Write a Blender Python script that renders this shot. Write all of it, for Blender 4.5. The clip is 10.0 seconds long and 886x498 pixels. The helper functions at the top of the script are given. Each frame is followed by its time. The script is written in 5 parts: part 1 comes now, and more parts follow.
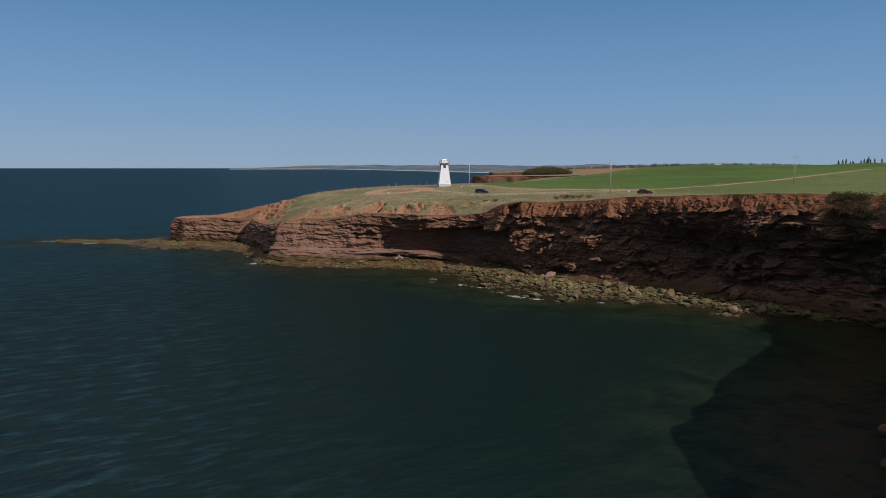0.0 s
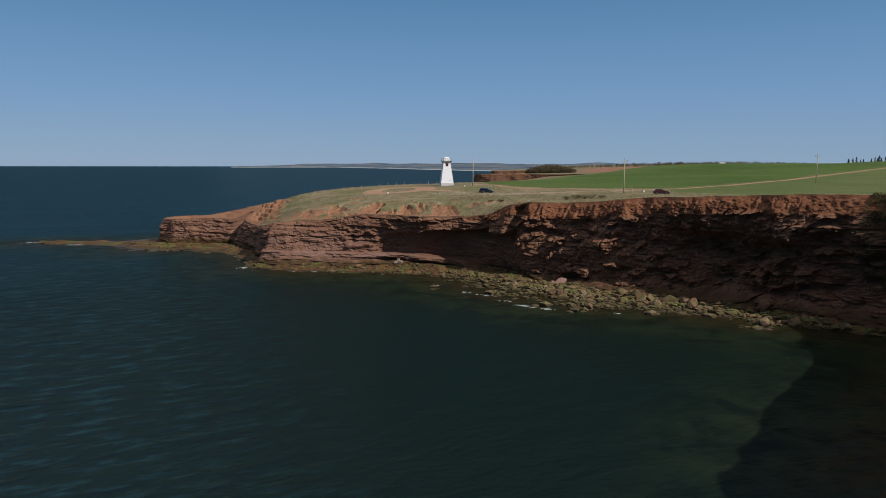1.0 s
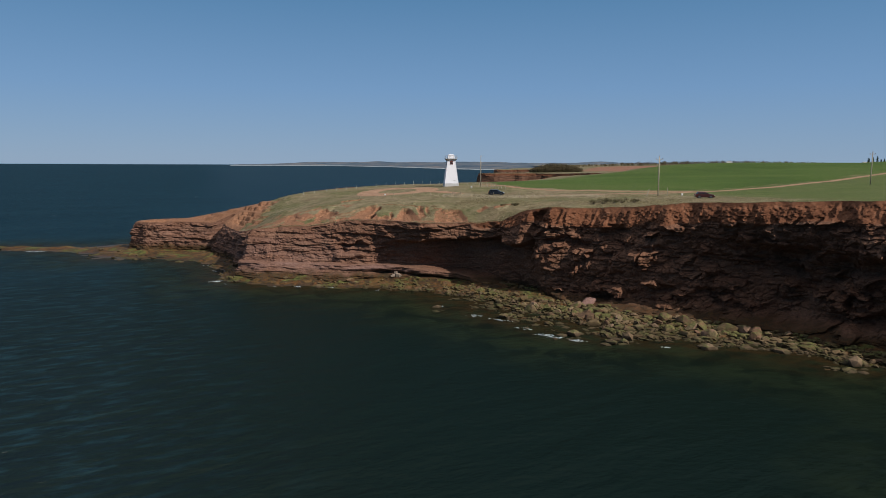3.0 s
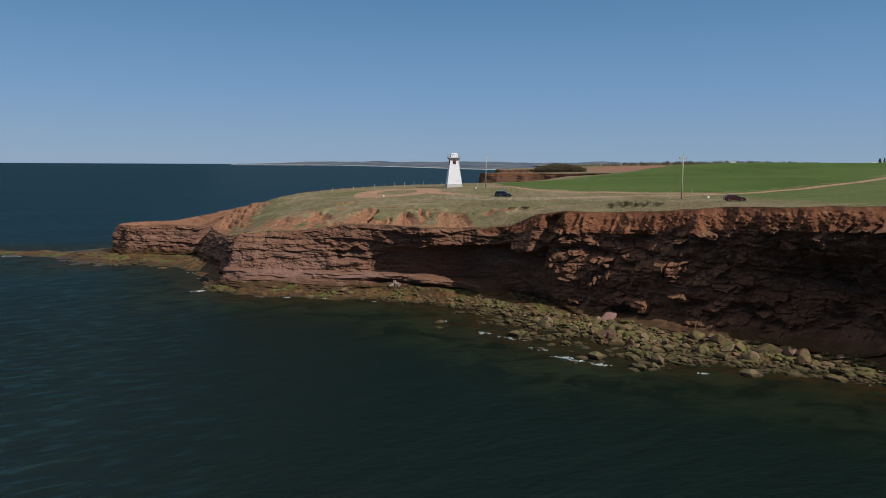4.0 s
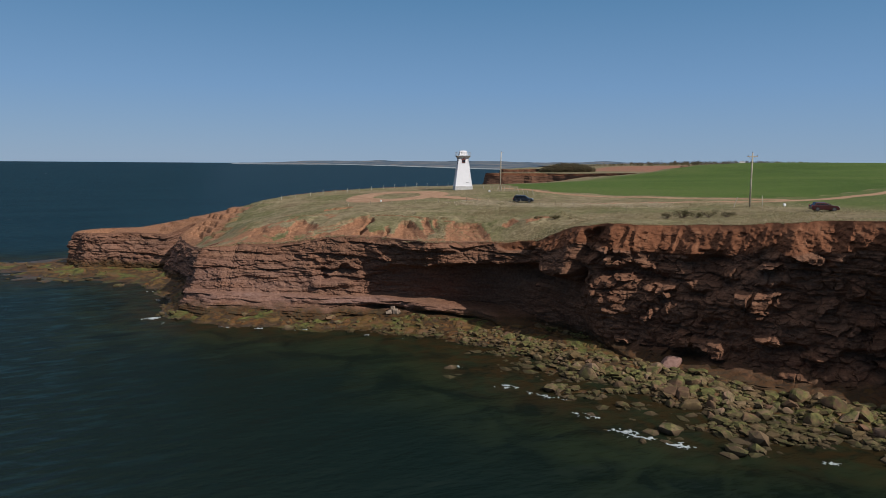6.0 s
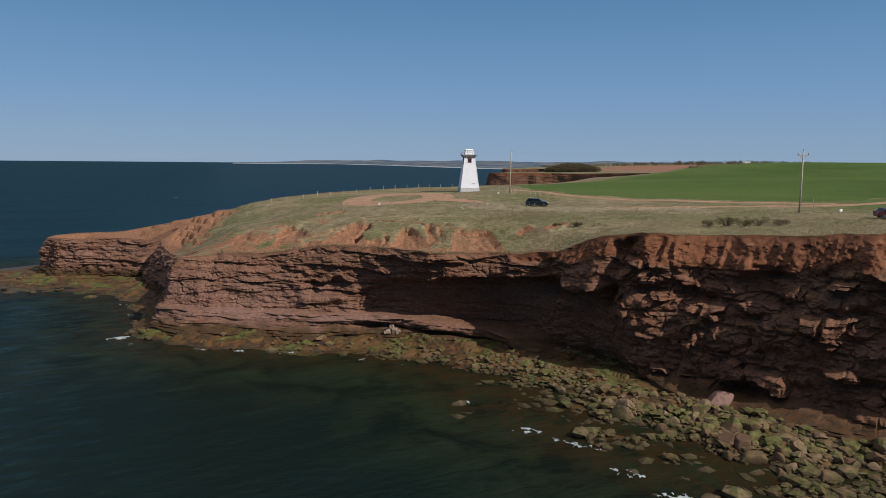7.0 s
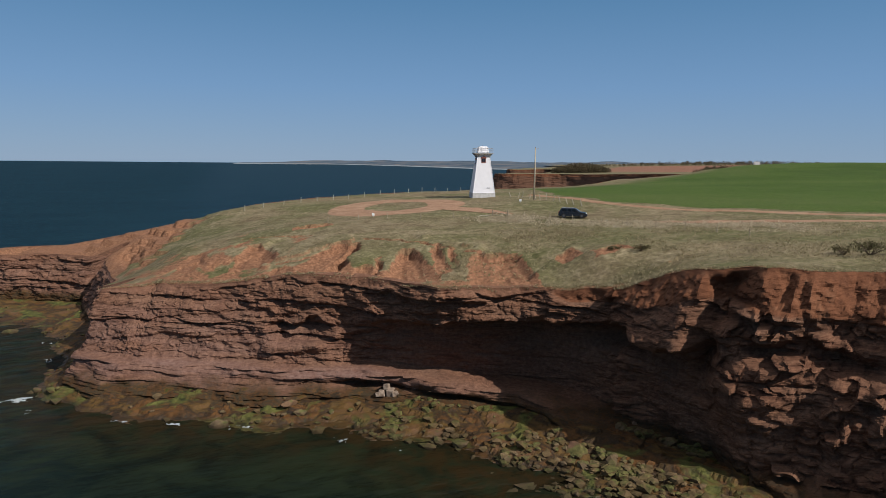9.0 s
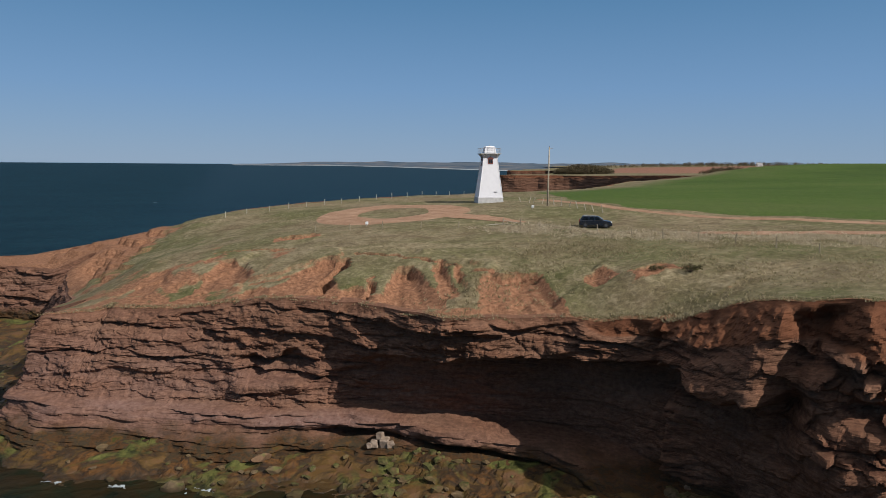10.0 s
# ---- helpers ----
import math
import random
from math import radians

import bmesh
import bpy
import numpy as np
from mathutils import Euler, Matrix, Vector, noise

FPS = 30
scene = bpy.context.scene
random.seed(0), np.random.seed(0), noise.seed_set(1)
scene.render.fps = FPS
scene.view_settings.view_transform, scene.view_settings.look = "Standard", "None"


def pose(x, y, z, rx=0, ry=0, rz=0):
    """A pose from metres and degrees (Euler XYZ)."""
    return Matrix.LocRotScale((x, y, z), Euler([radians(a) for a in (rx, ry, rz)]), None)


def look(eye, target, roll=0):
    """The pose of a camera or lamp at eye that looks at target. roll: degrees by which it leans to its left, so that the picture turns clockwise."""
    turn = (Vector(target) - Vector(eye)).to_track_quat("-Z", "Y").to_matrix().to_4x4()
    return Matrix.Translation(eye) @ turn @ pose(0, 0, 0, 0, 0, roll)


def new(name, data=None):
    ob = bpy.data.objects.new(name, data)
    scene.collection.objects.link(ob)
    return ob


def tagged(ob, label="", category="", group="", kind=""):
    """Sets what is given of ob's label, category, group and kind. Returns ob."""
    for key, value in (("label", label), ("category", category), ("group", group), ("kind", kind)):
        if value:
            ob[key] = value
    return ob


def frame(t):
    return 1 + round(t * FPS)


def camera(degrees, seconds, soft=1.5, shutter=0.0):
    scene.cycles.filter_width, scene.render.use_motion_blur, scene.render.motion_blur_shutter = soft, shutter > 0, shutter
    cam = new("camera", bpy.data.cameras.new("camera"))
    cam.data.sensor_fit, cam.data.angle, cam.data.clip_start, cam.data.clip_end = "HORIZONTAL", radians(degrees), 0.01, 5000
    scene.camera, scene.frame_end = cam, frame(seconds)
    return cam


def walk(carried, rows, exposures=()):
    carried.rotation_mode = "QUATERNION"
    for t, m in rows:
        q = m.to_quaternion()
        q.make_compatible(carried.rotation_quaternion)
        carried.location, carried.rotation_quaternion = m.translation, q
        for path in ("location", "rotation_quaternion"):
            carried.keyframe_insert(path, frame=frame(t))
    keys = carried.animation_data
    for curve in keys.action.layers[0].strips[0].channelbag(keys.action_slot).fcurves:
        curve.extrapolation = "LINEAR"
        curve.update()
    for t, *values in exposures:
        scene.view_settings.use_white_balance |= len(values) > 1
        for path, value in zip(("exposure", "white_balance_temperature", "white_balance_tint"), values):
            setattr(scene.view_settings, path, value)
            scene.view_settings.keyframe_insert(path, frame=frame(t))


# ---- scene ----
# The flight: seconds, place, turn to the right, tilt up, roll.
cam = camera(66.0, 10.0, soft=0.9)
PATH = [
    (0, 0.53, 2.61, 32.10, 2.200, -7.111, 0.01),
    (0.5, 0.67, 9.13, 32.05, 2.125, -7.193, 0.03),
    (1, 0.76, 15.81, 32.00, 2.075, -7.253, 0.06),
    (1.5, 0.82, 22.65, 31.93, 2.042, -7.296, 0.10),
    (2, 0.85, 29.64, 31.86, 2.020, -7.326, 0.13),
    (2.5, 0.85, 36.78, 31.79, 2.003, -7.347, 0.17),
    (4, 0.71, 59.04, 31.56, 1.943, -7.383, 0.29),
    (4.5, 0.62, 66.70, 31.48, 1.911, -7.394, 0.33),
    (5, 0.52, 74.46, 31.40, 1.870, -7.405, 0.36),
    (5.5, 0.41, 82.30, 31.33, 1.822, -7.418, 0.40),
    (7, 0.01, 106.09, 31.13, 1.644, -7.458, 0.47),
    (7.5, -0.13, 114.04, 31.07, 1.584, -7.467, 0.49),
    (8, -0.27, 121.93, 31.02, 1.530, -7.469, 0.49),
    (8.5, -0.41, 129.76, 30.98, 1.489, -7.461, 0.49),
    (9, -0.54, 137.48, 30.95, 1.467, -7.440, 0.48),
    (9.5, -0.66, 145.06, 30.93, 1.472, -7.400, 0.46),
    (10, -0.78, 152.46, 30.92, 1.512, -7.337, 0.44),
]
walk(cam, [(t, pose(x, y, z, 90 + tilt, 0, -turn) @ pose(0, 0, 0, 0, 0, roll)) for t, x, y, z, turn, tilt, roll in PATH])

# ---- light: clear sky, sun from behind the right shoulder ----
SUN_EL, SUN_AZ = 38.5, 126.0
world = bpy.data.worlds.new("sky")
scene.world = world
world.use_nodes = True
wt = world.node_tree
wt.nodes.clear()
sky = wt.nodes.new("ShaderNodeTexSky")
sky.sky_type, sky.sun_disc = "NISHITA", False
sky.sun_elevation, sky.sun_rotation = radians(SUN_EL), radians(SUN_AZ)
sky.altitude, sky.air_density, sky.dust_density, sky.ozone_density = 0.0, 1.0, 0.1, 4.0
bg = wt.nodes.new("ShaderNodeBackground")
bg.inputs["Strength"].default_value = 1.0
wo = wt.nodes.new("ShaderNodeOutputWorld")
coord = wt.nodes.new("ShaderNodeTexCoord")
sep = wt.nodes.new("ShaderNodeSeparateXYZ")
wt.links.new(coord.outputs["Generated"], sep.inputs[0])
clear = wt.nodes.new("ShaderNodeValToRGB")          # clear spring air: pale at the horizon, deep blue overhead
for el, (at_z, col) in zip([clear.color_ramp.elements[0], clear.color_ramp.elements[1], clear.color_ramp.elements.new(0.1), clear.color_ramp.elements.new(0.24), clear.color_ramp.elements.new(0.5)],
                           ((0.0, (0.24, 0.36, 0.525)), (1.0, (0.011, 0.039, 0.11)), (0.1, (0.165, 0.308, 0.53)), (0.24, (0.082, 0.215, 0.4)), (0.5, (0.025, 0.082, 0.19)))):
    el.position, el.color = at_z, (*col, 1)
clear.color_ramp.elements[0].color = (0.24, 0.36, 0.525, 1)
wt.links.new(sep.outputs[2], clear.inputs[0])
dim = wt.nodes.new("ShaderNodeVectorMath")
dim.operation = "SCALE"
dim.inputs["Scale"].default_value = 0.07
wt.links.new(sky.outputs[0], dim.inputs[0])
blend = wt.nodes.new("ShaderNodeMix")
blend.data_type = "RGBA"
blend.inputs[0].default_value = 0.9
wt.links.new(dim.outputs[0], blend.inputs[6])
wt.links.new(clear.outputs[0], blend.inputs[7])
wt.links.new(blend.outputs[2], bg.inputs["Color"])
wt.links.new(bg.outputs[0], wo.inputs["Surface"])

to_sun = Vector((math.sin(radians(SUN_AZ)) * math.cos(radians(SUN_EL)), math.cos(radians(SUN_AZ)) * math.cos(radians(SUN_EL)), math.sin(radians(SUN_EL))))
sun = new("sun", bpy.data.lights.new("sun", "SUN"))
sun.data.energy, sun.data.angle, sun.data.color = 4.9, radians(0.55), (1.0, 0.95, 0.88)
sun.matrix_world = look(to_sun * 200, (0, 0, 0))
scene.view_settings.exposure = 0.0


# ---- node helpers ----
class Nodes:
    """A material with a Principled surface, and short calls for its nodes."""

    def __init__(self, name, rough=0.8, spec=0.3, metal=0.0):
        self.m = bpy.data.materials.new(name)
        self.m.use_nodes = True
        self.t = self.m.node_tree
        self.p = self.t.nodes["Principled BSDF"]
        self.p.inputs["Roughness"].default_value = rough
        self.p.inputs["Specular IOR Level"].default_value = spec
        self.p.inputs["Metallic"].default_value = metal
        self.geo = None

    def put(self, socket, value):
        if isinstance(value, bpy.types.NodeSocket):
            self.t.links.new(value, socket)
        elif isinstance(value, (tuple, list)) and len(value) == 3 and socket.type == "RGBA":
            socket.default_value = (*value, 1)
        else:
            socket.default_value = value

    def pos(self, sx=1.0, sy=1.0, sz=1.0):
        if self.geo is None:
            self.geo = self.t.nodes.new("ShaderNodeNewGeometry")
        n = self.t.nodes.new("ShaderNodeVectorMath")
        n.operation = "MULTIPLY"
        self.t.links.new(self.geo.outputs["Position"], n.inputs[0])
        n.inputs[1].default_value = (sx, sy, sz)
        return n.outputs[0]

    def turned(self, degrees, sx, sy):
        """Position turned about the vertical, then stretched."""
        n = self.t.nodes.new("ShaderNodeVectorRotate")
        n.rotation_type = "Z_AXIS"
        n.inputs["Angle"].default_value = radians(degrees)
        self.put(n.inputs["Vector"], self.pos())
        m = self.t.nodes.new("ShaderNodeVectorMath")
        m.operation = "MULTIPLY"
        self.put(m.inputs[0], n.outputs[0])
        m.inputs[1].default_value = (sx, sy, 1)
        return m.outputs[0]

    def height(self):
        n = self.t.nodes.new("ShaderNodeSeparateXYZ")
        self.t.links.new(self.pos(), n.inputs[0])
        return n.outputs

    def normal_z(self):
        self.pos()
        n = self.t.nodes.new("ShaderNodeSeparateXYZ")
        self.t.links.new(self.geo.outputs["True Normal"], n.inputs[0])
        return n.outputs[2]

    def noise(self, vec, scale=1.0, detail=4.0, rough=0.55, dist=0.0):
        n = self.t.nodes.new("ShaderNodeTexNoise")
        self.put(n.inputs["Vector"], vec)
        n.inputs["Scale"].default_value, n.inputs["Detail"].default_value = scale, detail
        n.inputs["Roughness"].default_value, n.inputs["Distortion"].default_value = rough, dist
        return n.outputs["Fac"]

    def attr(self, name):
        n = self.t.nodes.new("ShaderNodeAttribute")
        n.attribute_name = name
        return n.outputs["Fac"]

    def ramp(self, fac, *stops):
        """Stops of (place, value or colour)."""
        n = self.t.nodes.new("ShaderNodeValToRGB")
        e = n.color_ramp.elements
        while len(e) < len(stops):
            e.new(0.5)
        for el, (p, c) in zip(e, stops):
            el.position = p
            el.color = (*c, 1) if isinstance(c, tuple) else (c, c, c, 1)
        self.put(n.inputs[0], fac)
        return n.outputs[0]

    def mix(self, fac, a, b, mode="MIX"):
        n = self.t.nodes.new("ShaderNodeMix")
        n.data_type, n.blend_type = "RGBA", mode
        self.put(n.inputs[0], fac)
        self.put(n.inputs[6], a)
        self.put(n.inputs[7], b)
        return n.outputs[2]

    def math(self, op, a, b=0.0, clamp=False):
        n = self.t.nodes.new("ShaderNodeMath")
        n.operation, n.use_clamp = op, clamp
        self.put(n.inputs[0], a)
        self.put(n.inputs[1], b)
        return n.outputs[0]

    def random(self):
        return self.t.nodes.new("ShaderNodeObjectInfo").outputs["Random"]

    def island(self):
        self.pos()
        return self.geo.outputs["Random Per Island"]

    def bump(self, h, strength=0.5, dist=0.1, after=None):
        n = self.t.nodes.new("ShaderNodeBump")
        n.inputs["Strength"].default_value, n.inputs["Distance"].default_value = strength, dist
        self.put(n.inputs["Height"], h)
        if after is not None:
            self.t.links.new(after, n.inputs["Normal"])
        return n.outputs[0]

    def toned(self, color, by):
        """The colour scaled by a factor."""
        return self.mix(1.0, color, (by, by, by), "MULTIPLY")

    def done(self, color, normal=None, rough=None):
        self.put(self.p.inputs["Base Color"], color)
        if normal is not None:
            self.t.links.new(normal, self.p.inputs["Normal"])
        if rough is not None:
            self.put(self.p.inputs["Roughness"], rough)
        return self.m


def plain(name, color, rough=0.6, spec=0.4, metal=0.0, vary=0.15, scale=3.0):
    """A painted or simple surface with slight unevenness."""
    n = Nodes(name, rough, spec, metal)
    f = n.noise(n.pos(), scale, 5)
    dark = tuple(c * (1 - vary) for c in color)
    light = tuple(min(1, c * (1 + vary)) for c in color)
    return n.done(n.ramp(f, (0.3, dark), (0.7, light)), n.bump(f, 0.1, 0.01))


# ---- materials ----
def sandstone(name):
    """Red bedded sandstone: thin beds by height, pale and dark layers, soil near the top, weed near the sea."""
    n = Nodes(name, 0.9, 0.15)
    beds = n.noise(n.pos(0.13, 0.13, 0.95), 1.0, 8, 0.68, 1.0)
    base = n.ramp(beds, (0.28, (0.07, 0.031, 0.019)), (0.4, (0.155, 0.071, 0.043)), (0.47, (0.262, 0.132, 0.08)), (0.52, (0.155, 0.073, 0.045)), (0.6, (0.245, 0.123, 0.075)), (0.68, (0.175, 0.087, 0.055)), (0.78, (0.33, 0.196, 0.138)))
    blot = n.noise(n.pos(0.16, 0.16, 0.3), 1.0, 5)
    c = n.mix(n.ramp(blot, (0.45, 0.0), (0.7, 0.7)), base, (0.25, 0.143, 0.095))
    grain = n.noise(n.pos(), 2.2, 6, 0.62)
    c = n.mix(0.6, c, n.ramp(grain, (0.32, (0.26, 0.25, 0.24)), (0.68, (0.76, 0.75, 0.74))), "OVERLAY")
    soil = n.math("ADD", n.attr("soil"), n.math("MULTIPLY", n.math("SUBTRACT", blot, 0.5), 0.7), True)
    streak = n.noise(n.pos(0.9, 0.9, 0.12), 1.0, 5)
    soil_c = n.ramp(streak, (0.3, (0.13, 0.05, 0.025)), (0.55, (0.215, 0.085, 0.042)), (0.75, (0.29, 0.135, 0.074)))
    c = n.mix(n.ramp(soil, (0.35, 0.0), (0.6, 1.0)), c, soil_c)
    pale = n.math("MULTIPLY", n.attr("pale"), n.ramp(n.noise(n.pos(0.1, 0.1, 0.8), 1.0, 4), (0.35, 0.35), (0.6, 1.0)))
    c = n.mix(pale, c, n.ramp(grain, (0.3, (0.19, 0.1, 0.078)), (0.7, (0.31, 0.19, 0.155))))
    z = n.height()[2]
    wet = n.math("SUBTRACT", n.math("ADD", 1.7, n.math("MULTIPLY", n.noise(n.pos(), 0.35, 4), 3.2)), z)
    weed = n.ramp(n.noise(n.pos(1, 1, 2), 0.5, 6, 0.65), (0.35, (0.028, 0.022, 0.014)), (0.46, (0.1, 0.048, 0.018)), (0.54, (0.05, 0.04, 0.024)), (0.62, (0.12, 0.06, 0.02)), (0.72, (0.055, 0.06, 0.014)))
    c = n.mix(n.math("MULTIPLY", wet, 0.8, True), c, weed)
    c = n.mix(0.13, c, (0.03, 0.013, 0.008))
    # shade of the right-hand wall put into the colour, as a darker red-brown
    c = n.mix(n.math("MULTIPLY", n.attr("wall_shade"), 0.18), c, n.ramp(grain, (0.3, (0.06, 0.026, 0.015)), (0.7, (0.12, 0.056, 0.033))))
    h = n.math("ADD", n.math("MULTIPLY", beds, n.math("SUBTRACT", 1.2, n.attr("soil"))), n.math("ADD", n.math("MULTIPLY", grain, 0.3), n.math("MULTIPLY", streak, 0.3)))
    return n.done(n.toned(c, 0.78), n.bump(h, 0.75, 0.4))


def shelf_rock(name):
    """Wave-cut rock at the foot: ochre and brown, green weed, wet and dark near the water."""
    n = Nodes(name, 0.75, 0.3)
    a = n.noise(n.pos(1, 1, 2), 0.22, 6, 0.6, 0.5)
    b = n.noise(n.pos(1, 1, 2), 0.9, 6, 0.65)
    c = n.ramp(a, (0.3, (0.022, 0.013, 0.008)), (0.4, (0.15, 0.062, 0.012)), (0.47, (0.035, 0.019, 0.008)), (0.55, (0.13, 0.068, 0.013)), (0.63, (0.15, 0.072, 0.032)), (0.74, (0.075, 0.075, 0.02)))
    green = n.ramp(n.noise(n.pos(), 0.16, 5, 0.6, 1.0), (0.52, 0.0), (0.6, 0.95))
    c = n.mix(green, c, n.ramp(b, (0.35, (0.022, 0.03, 0.005)), (0.62, (0.15, 0.155, 0.03))))
    c = n.mix(n.ramp(b, (0.5, 0.0), (0.72, 0.3)), c, (0.12, 0.076, 0.045))
    z = n.height()[2]
    low = n.math("SUBTRACT", 0.8, n.math("MULTIPLY", z, 1.6), True)
    c = n.mix(0.2, c, (0.01, 0.007, 0.003))
    c = n.mix(n.math("MULTIPLY", low, 0.75), c, n.ramp(b, (0.4, (0.012, 0.011, 0.007)), (0.65, (0.055, 0.03, 0.012))))
    return n.done(n.toned(c, 0.82), n.bump(n.math("ADD", n.math("MULTIPLY", a, 1.5), b), 0.9, 0.3), n.ramp(low, (0.2, 0.8), (0.8, 0.4)))


def boulder_rock(name):
    n = Nodes(name, 0.85, 0.2)
    b = n.noise(n.pos(), 1.6, 6, 0.65)
    c = n.ramp(n.random(), (0.0, (0.07, 0.036, 0.02)), (0.2, (0.17, 0.1, 0.056)), (0.4, (0.1, 0.075, 0.03)), (0.6, (0.24, 0.155, 0.112)), (0.8, (0.13, 0.062, 0.036)), (1.0, (0.2, 0.11, 0.072)))
    c = n.mix(0.3, c, n.ramp(n.island(), (0.0, (0.06, 0.035, 0.018)), (0.5, (0.16, 0.095, 0.055)), (1.0, (0.25, 0.17, 0.125))))
    c = n.mix(0.7, c, n.ramp(b, (0.3, (0.28, 0.28, 0.28)), (0.7, (0.74, 0.73, 0.7))), "OVERLAY")
    green = n.math("MULTIPLY", n.ramp(n.noise(n.pos(), 0.35, 5, 0.65, 0.8), (0.46, 0.0), (0.56, 0.85)), n.ramp(n.normal_z(), (0.0, 0.1), (0.6, 1.0)))
    c = n.mix(green, c, n.ramp(b, (0.35, (0.035, 0.042, 0.01)), (0.65, (0.15, 0.15, 0.045))))
    z = n.height()[2]
    c = n.mix(n.math("SUBTRACT", 0.9, n.math("MULTIPLY", z, 1.15), True), c, (0.035, 0.025, 0.012))
    return n.done(n.toned(c, 0.78), n.bump(b, 0.7, 0.16))


def turf(name):
    """Cliff-top ground: dry grass, green patches, the sown field, bare red soil and ploughed land by painted masks."""
    n = Nodes(name, 0.95, 0.1)
    big = n.noise(n.pos(), 0.055, 5, 0.6, 0.4)
    mid = n.noise(n.pos(), 0.35, 5, 0.65)
    fine = n.noise(n.pos(), 2.2, 8, 0.8)
    tuft = n.noise(n.pos(), 0.9, 6, 0.72, 0.6)
    dry = n.ramp(mid, (0.3, (0.11, 0.08, 0.046)), (0.5, (0.165, 0.128, 0.074)), (0.68, (0.225, 0.18, 0.112)))
    green = n.ramp(mid, (0.3, (0.066, 0.074, 0.024)), (0.7, (0.115, 0.118, 0.045)))
    c = n.mix(n.ramp(big, (0.42, 0.0), (0.6, 0.75)), dry, green)
    c = n.mix(n.ramp(tuft, (0.5, 0.0), (0.68, 0.65)), c, (0.27, 0.22, 0.14))
    c = n.mix(n.ramp(tuft, (0.3, 0.6), (0.42, 0.0)), c, (0.06, 0.055, 0.025))
    straw = n.ramp(n.noise(n.pos(0.7, 1, 1), 0.09, 6, 0.68, 0.8), (0.5, 0.0), (0.64, 0.8))
    c = n.mix(straw, c, n.ramp(tuft, (0.32, (0.13, 0.1, 0.058)), (0.5, (0.22, 0.175, 0.105)), (0.66, (0.33, 0.27, 0.175))))
    rows = n.noise(n.pos(0.02, 0.3, 0.0), 1.0, 3, 0.5)
    crop = n.ramp(n.noise(n.pos(0.6, 1, 1), 0.02, 6, 0.65, 0.5), (0.36, (0.034, 0.066, 0.009)), (0.5, (0.054, 0.092, 0.014)), (0.62, (0.074, 0.102, 0.025)))
    crop = n.mix(n.ramp(n.noise(n.pos(), 0.25, 6, 0.7), (0.42, 0.0), (0.7, 0.45)), crop, (0.085, 0.1, 0.034))
    crop = n.mix(n.ramp(rows, (0.4, 0.0), (0.7, 0.5)), crop, (0.07, 0.105, 0.022))
    c = n.mix(n.math("ADD", n.attr("field"), n.math("MULTIPLY", n.math("SUBTRACT", mid, 0.5), 0.3), True), c, crop)
    red = n.ramp(fine, (0.3, (0.15, 0.072, 0.04)), (0.55, (0.245, 0.122, 0.07)), (0.75, (0.3, 0.172, 0.11)))
    s = n.math("ADD", n.attr("bare"), n.math("MULTIPLY", n.math("SUBTRACT", n.math("ADD", n.math("MULTIPLY", mid, 0.6), n.math("MULTIPLY", tuft, 0.4)), 0.5), 1.0), True)
    steep = n.ramp(n.normal_z(), (0.62, 1.0), (0.8, 0.0))
    s = n.math("MAXIMUM", n.ramp(s, (0.44, 0.0), (0.56, 1.0)), n.math("MULTIPLY", steep, 0.6))
    c = n.mix(s, c, red)
    c = n.mix(n.attr("plough"), c, n.ramp(mid, (0.3, (0.2, 0.095, 0.06)), (0.7, (0.26, 0.135, 0.09))))
    c = n.mix(0.75, c, n.ramp(fine, (0.33, (0.2, 0.2, 0.2)), (0.67, (0.8, 0.8, 0.8))), "OVERLAY")
    return n.done(n.toned(c, 0.88), n.bump(n.math("ADD", fine, mid), 0.7, 0.12))


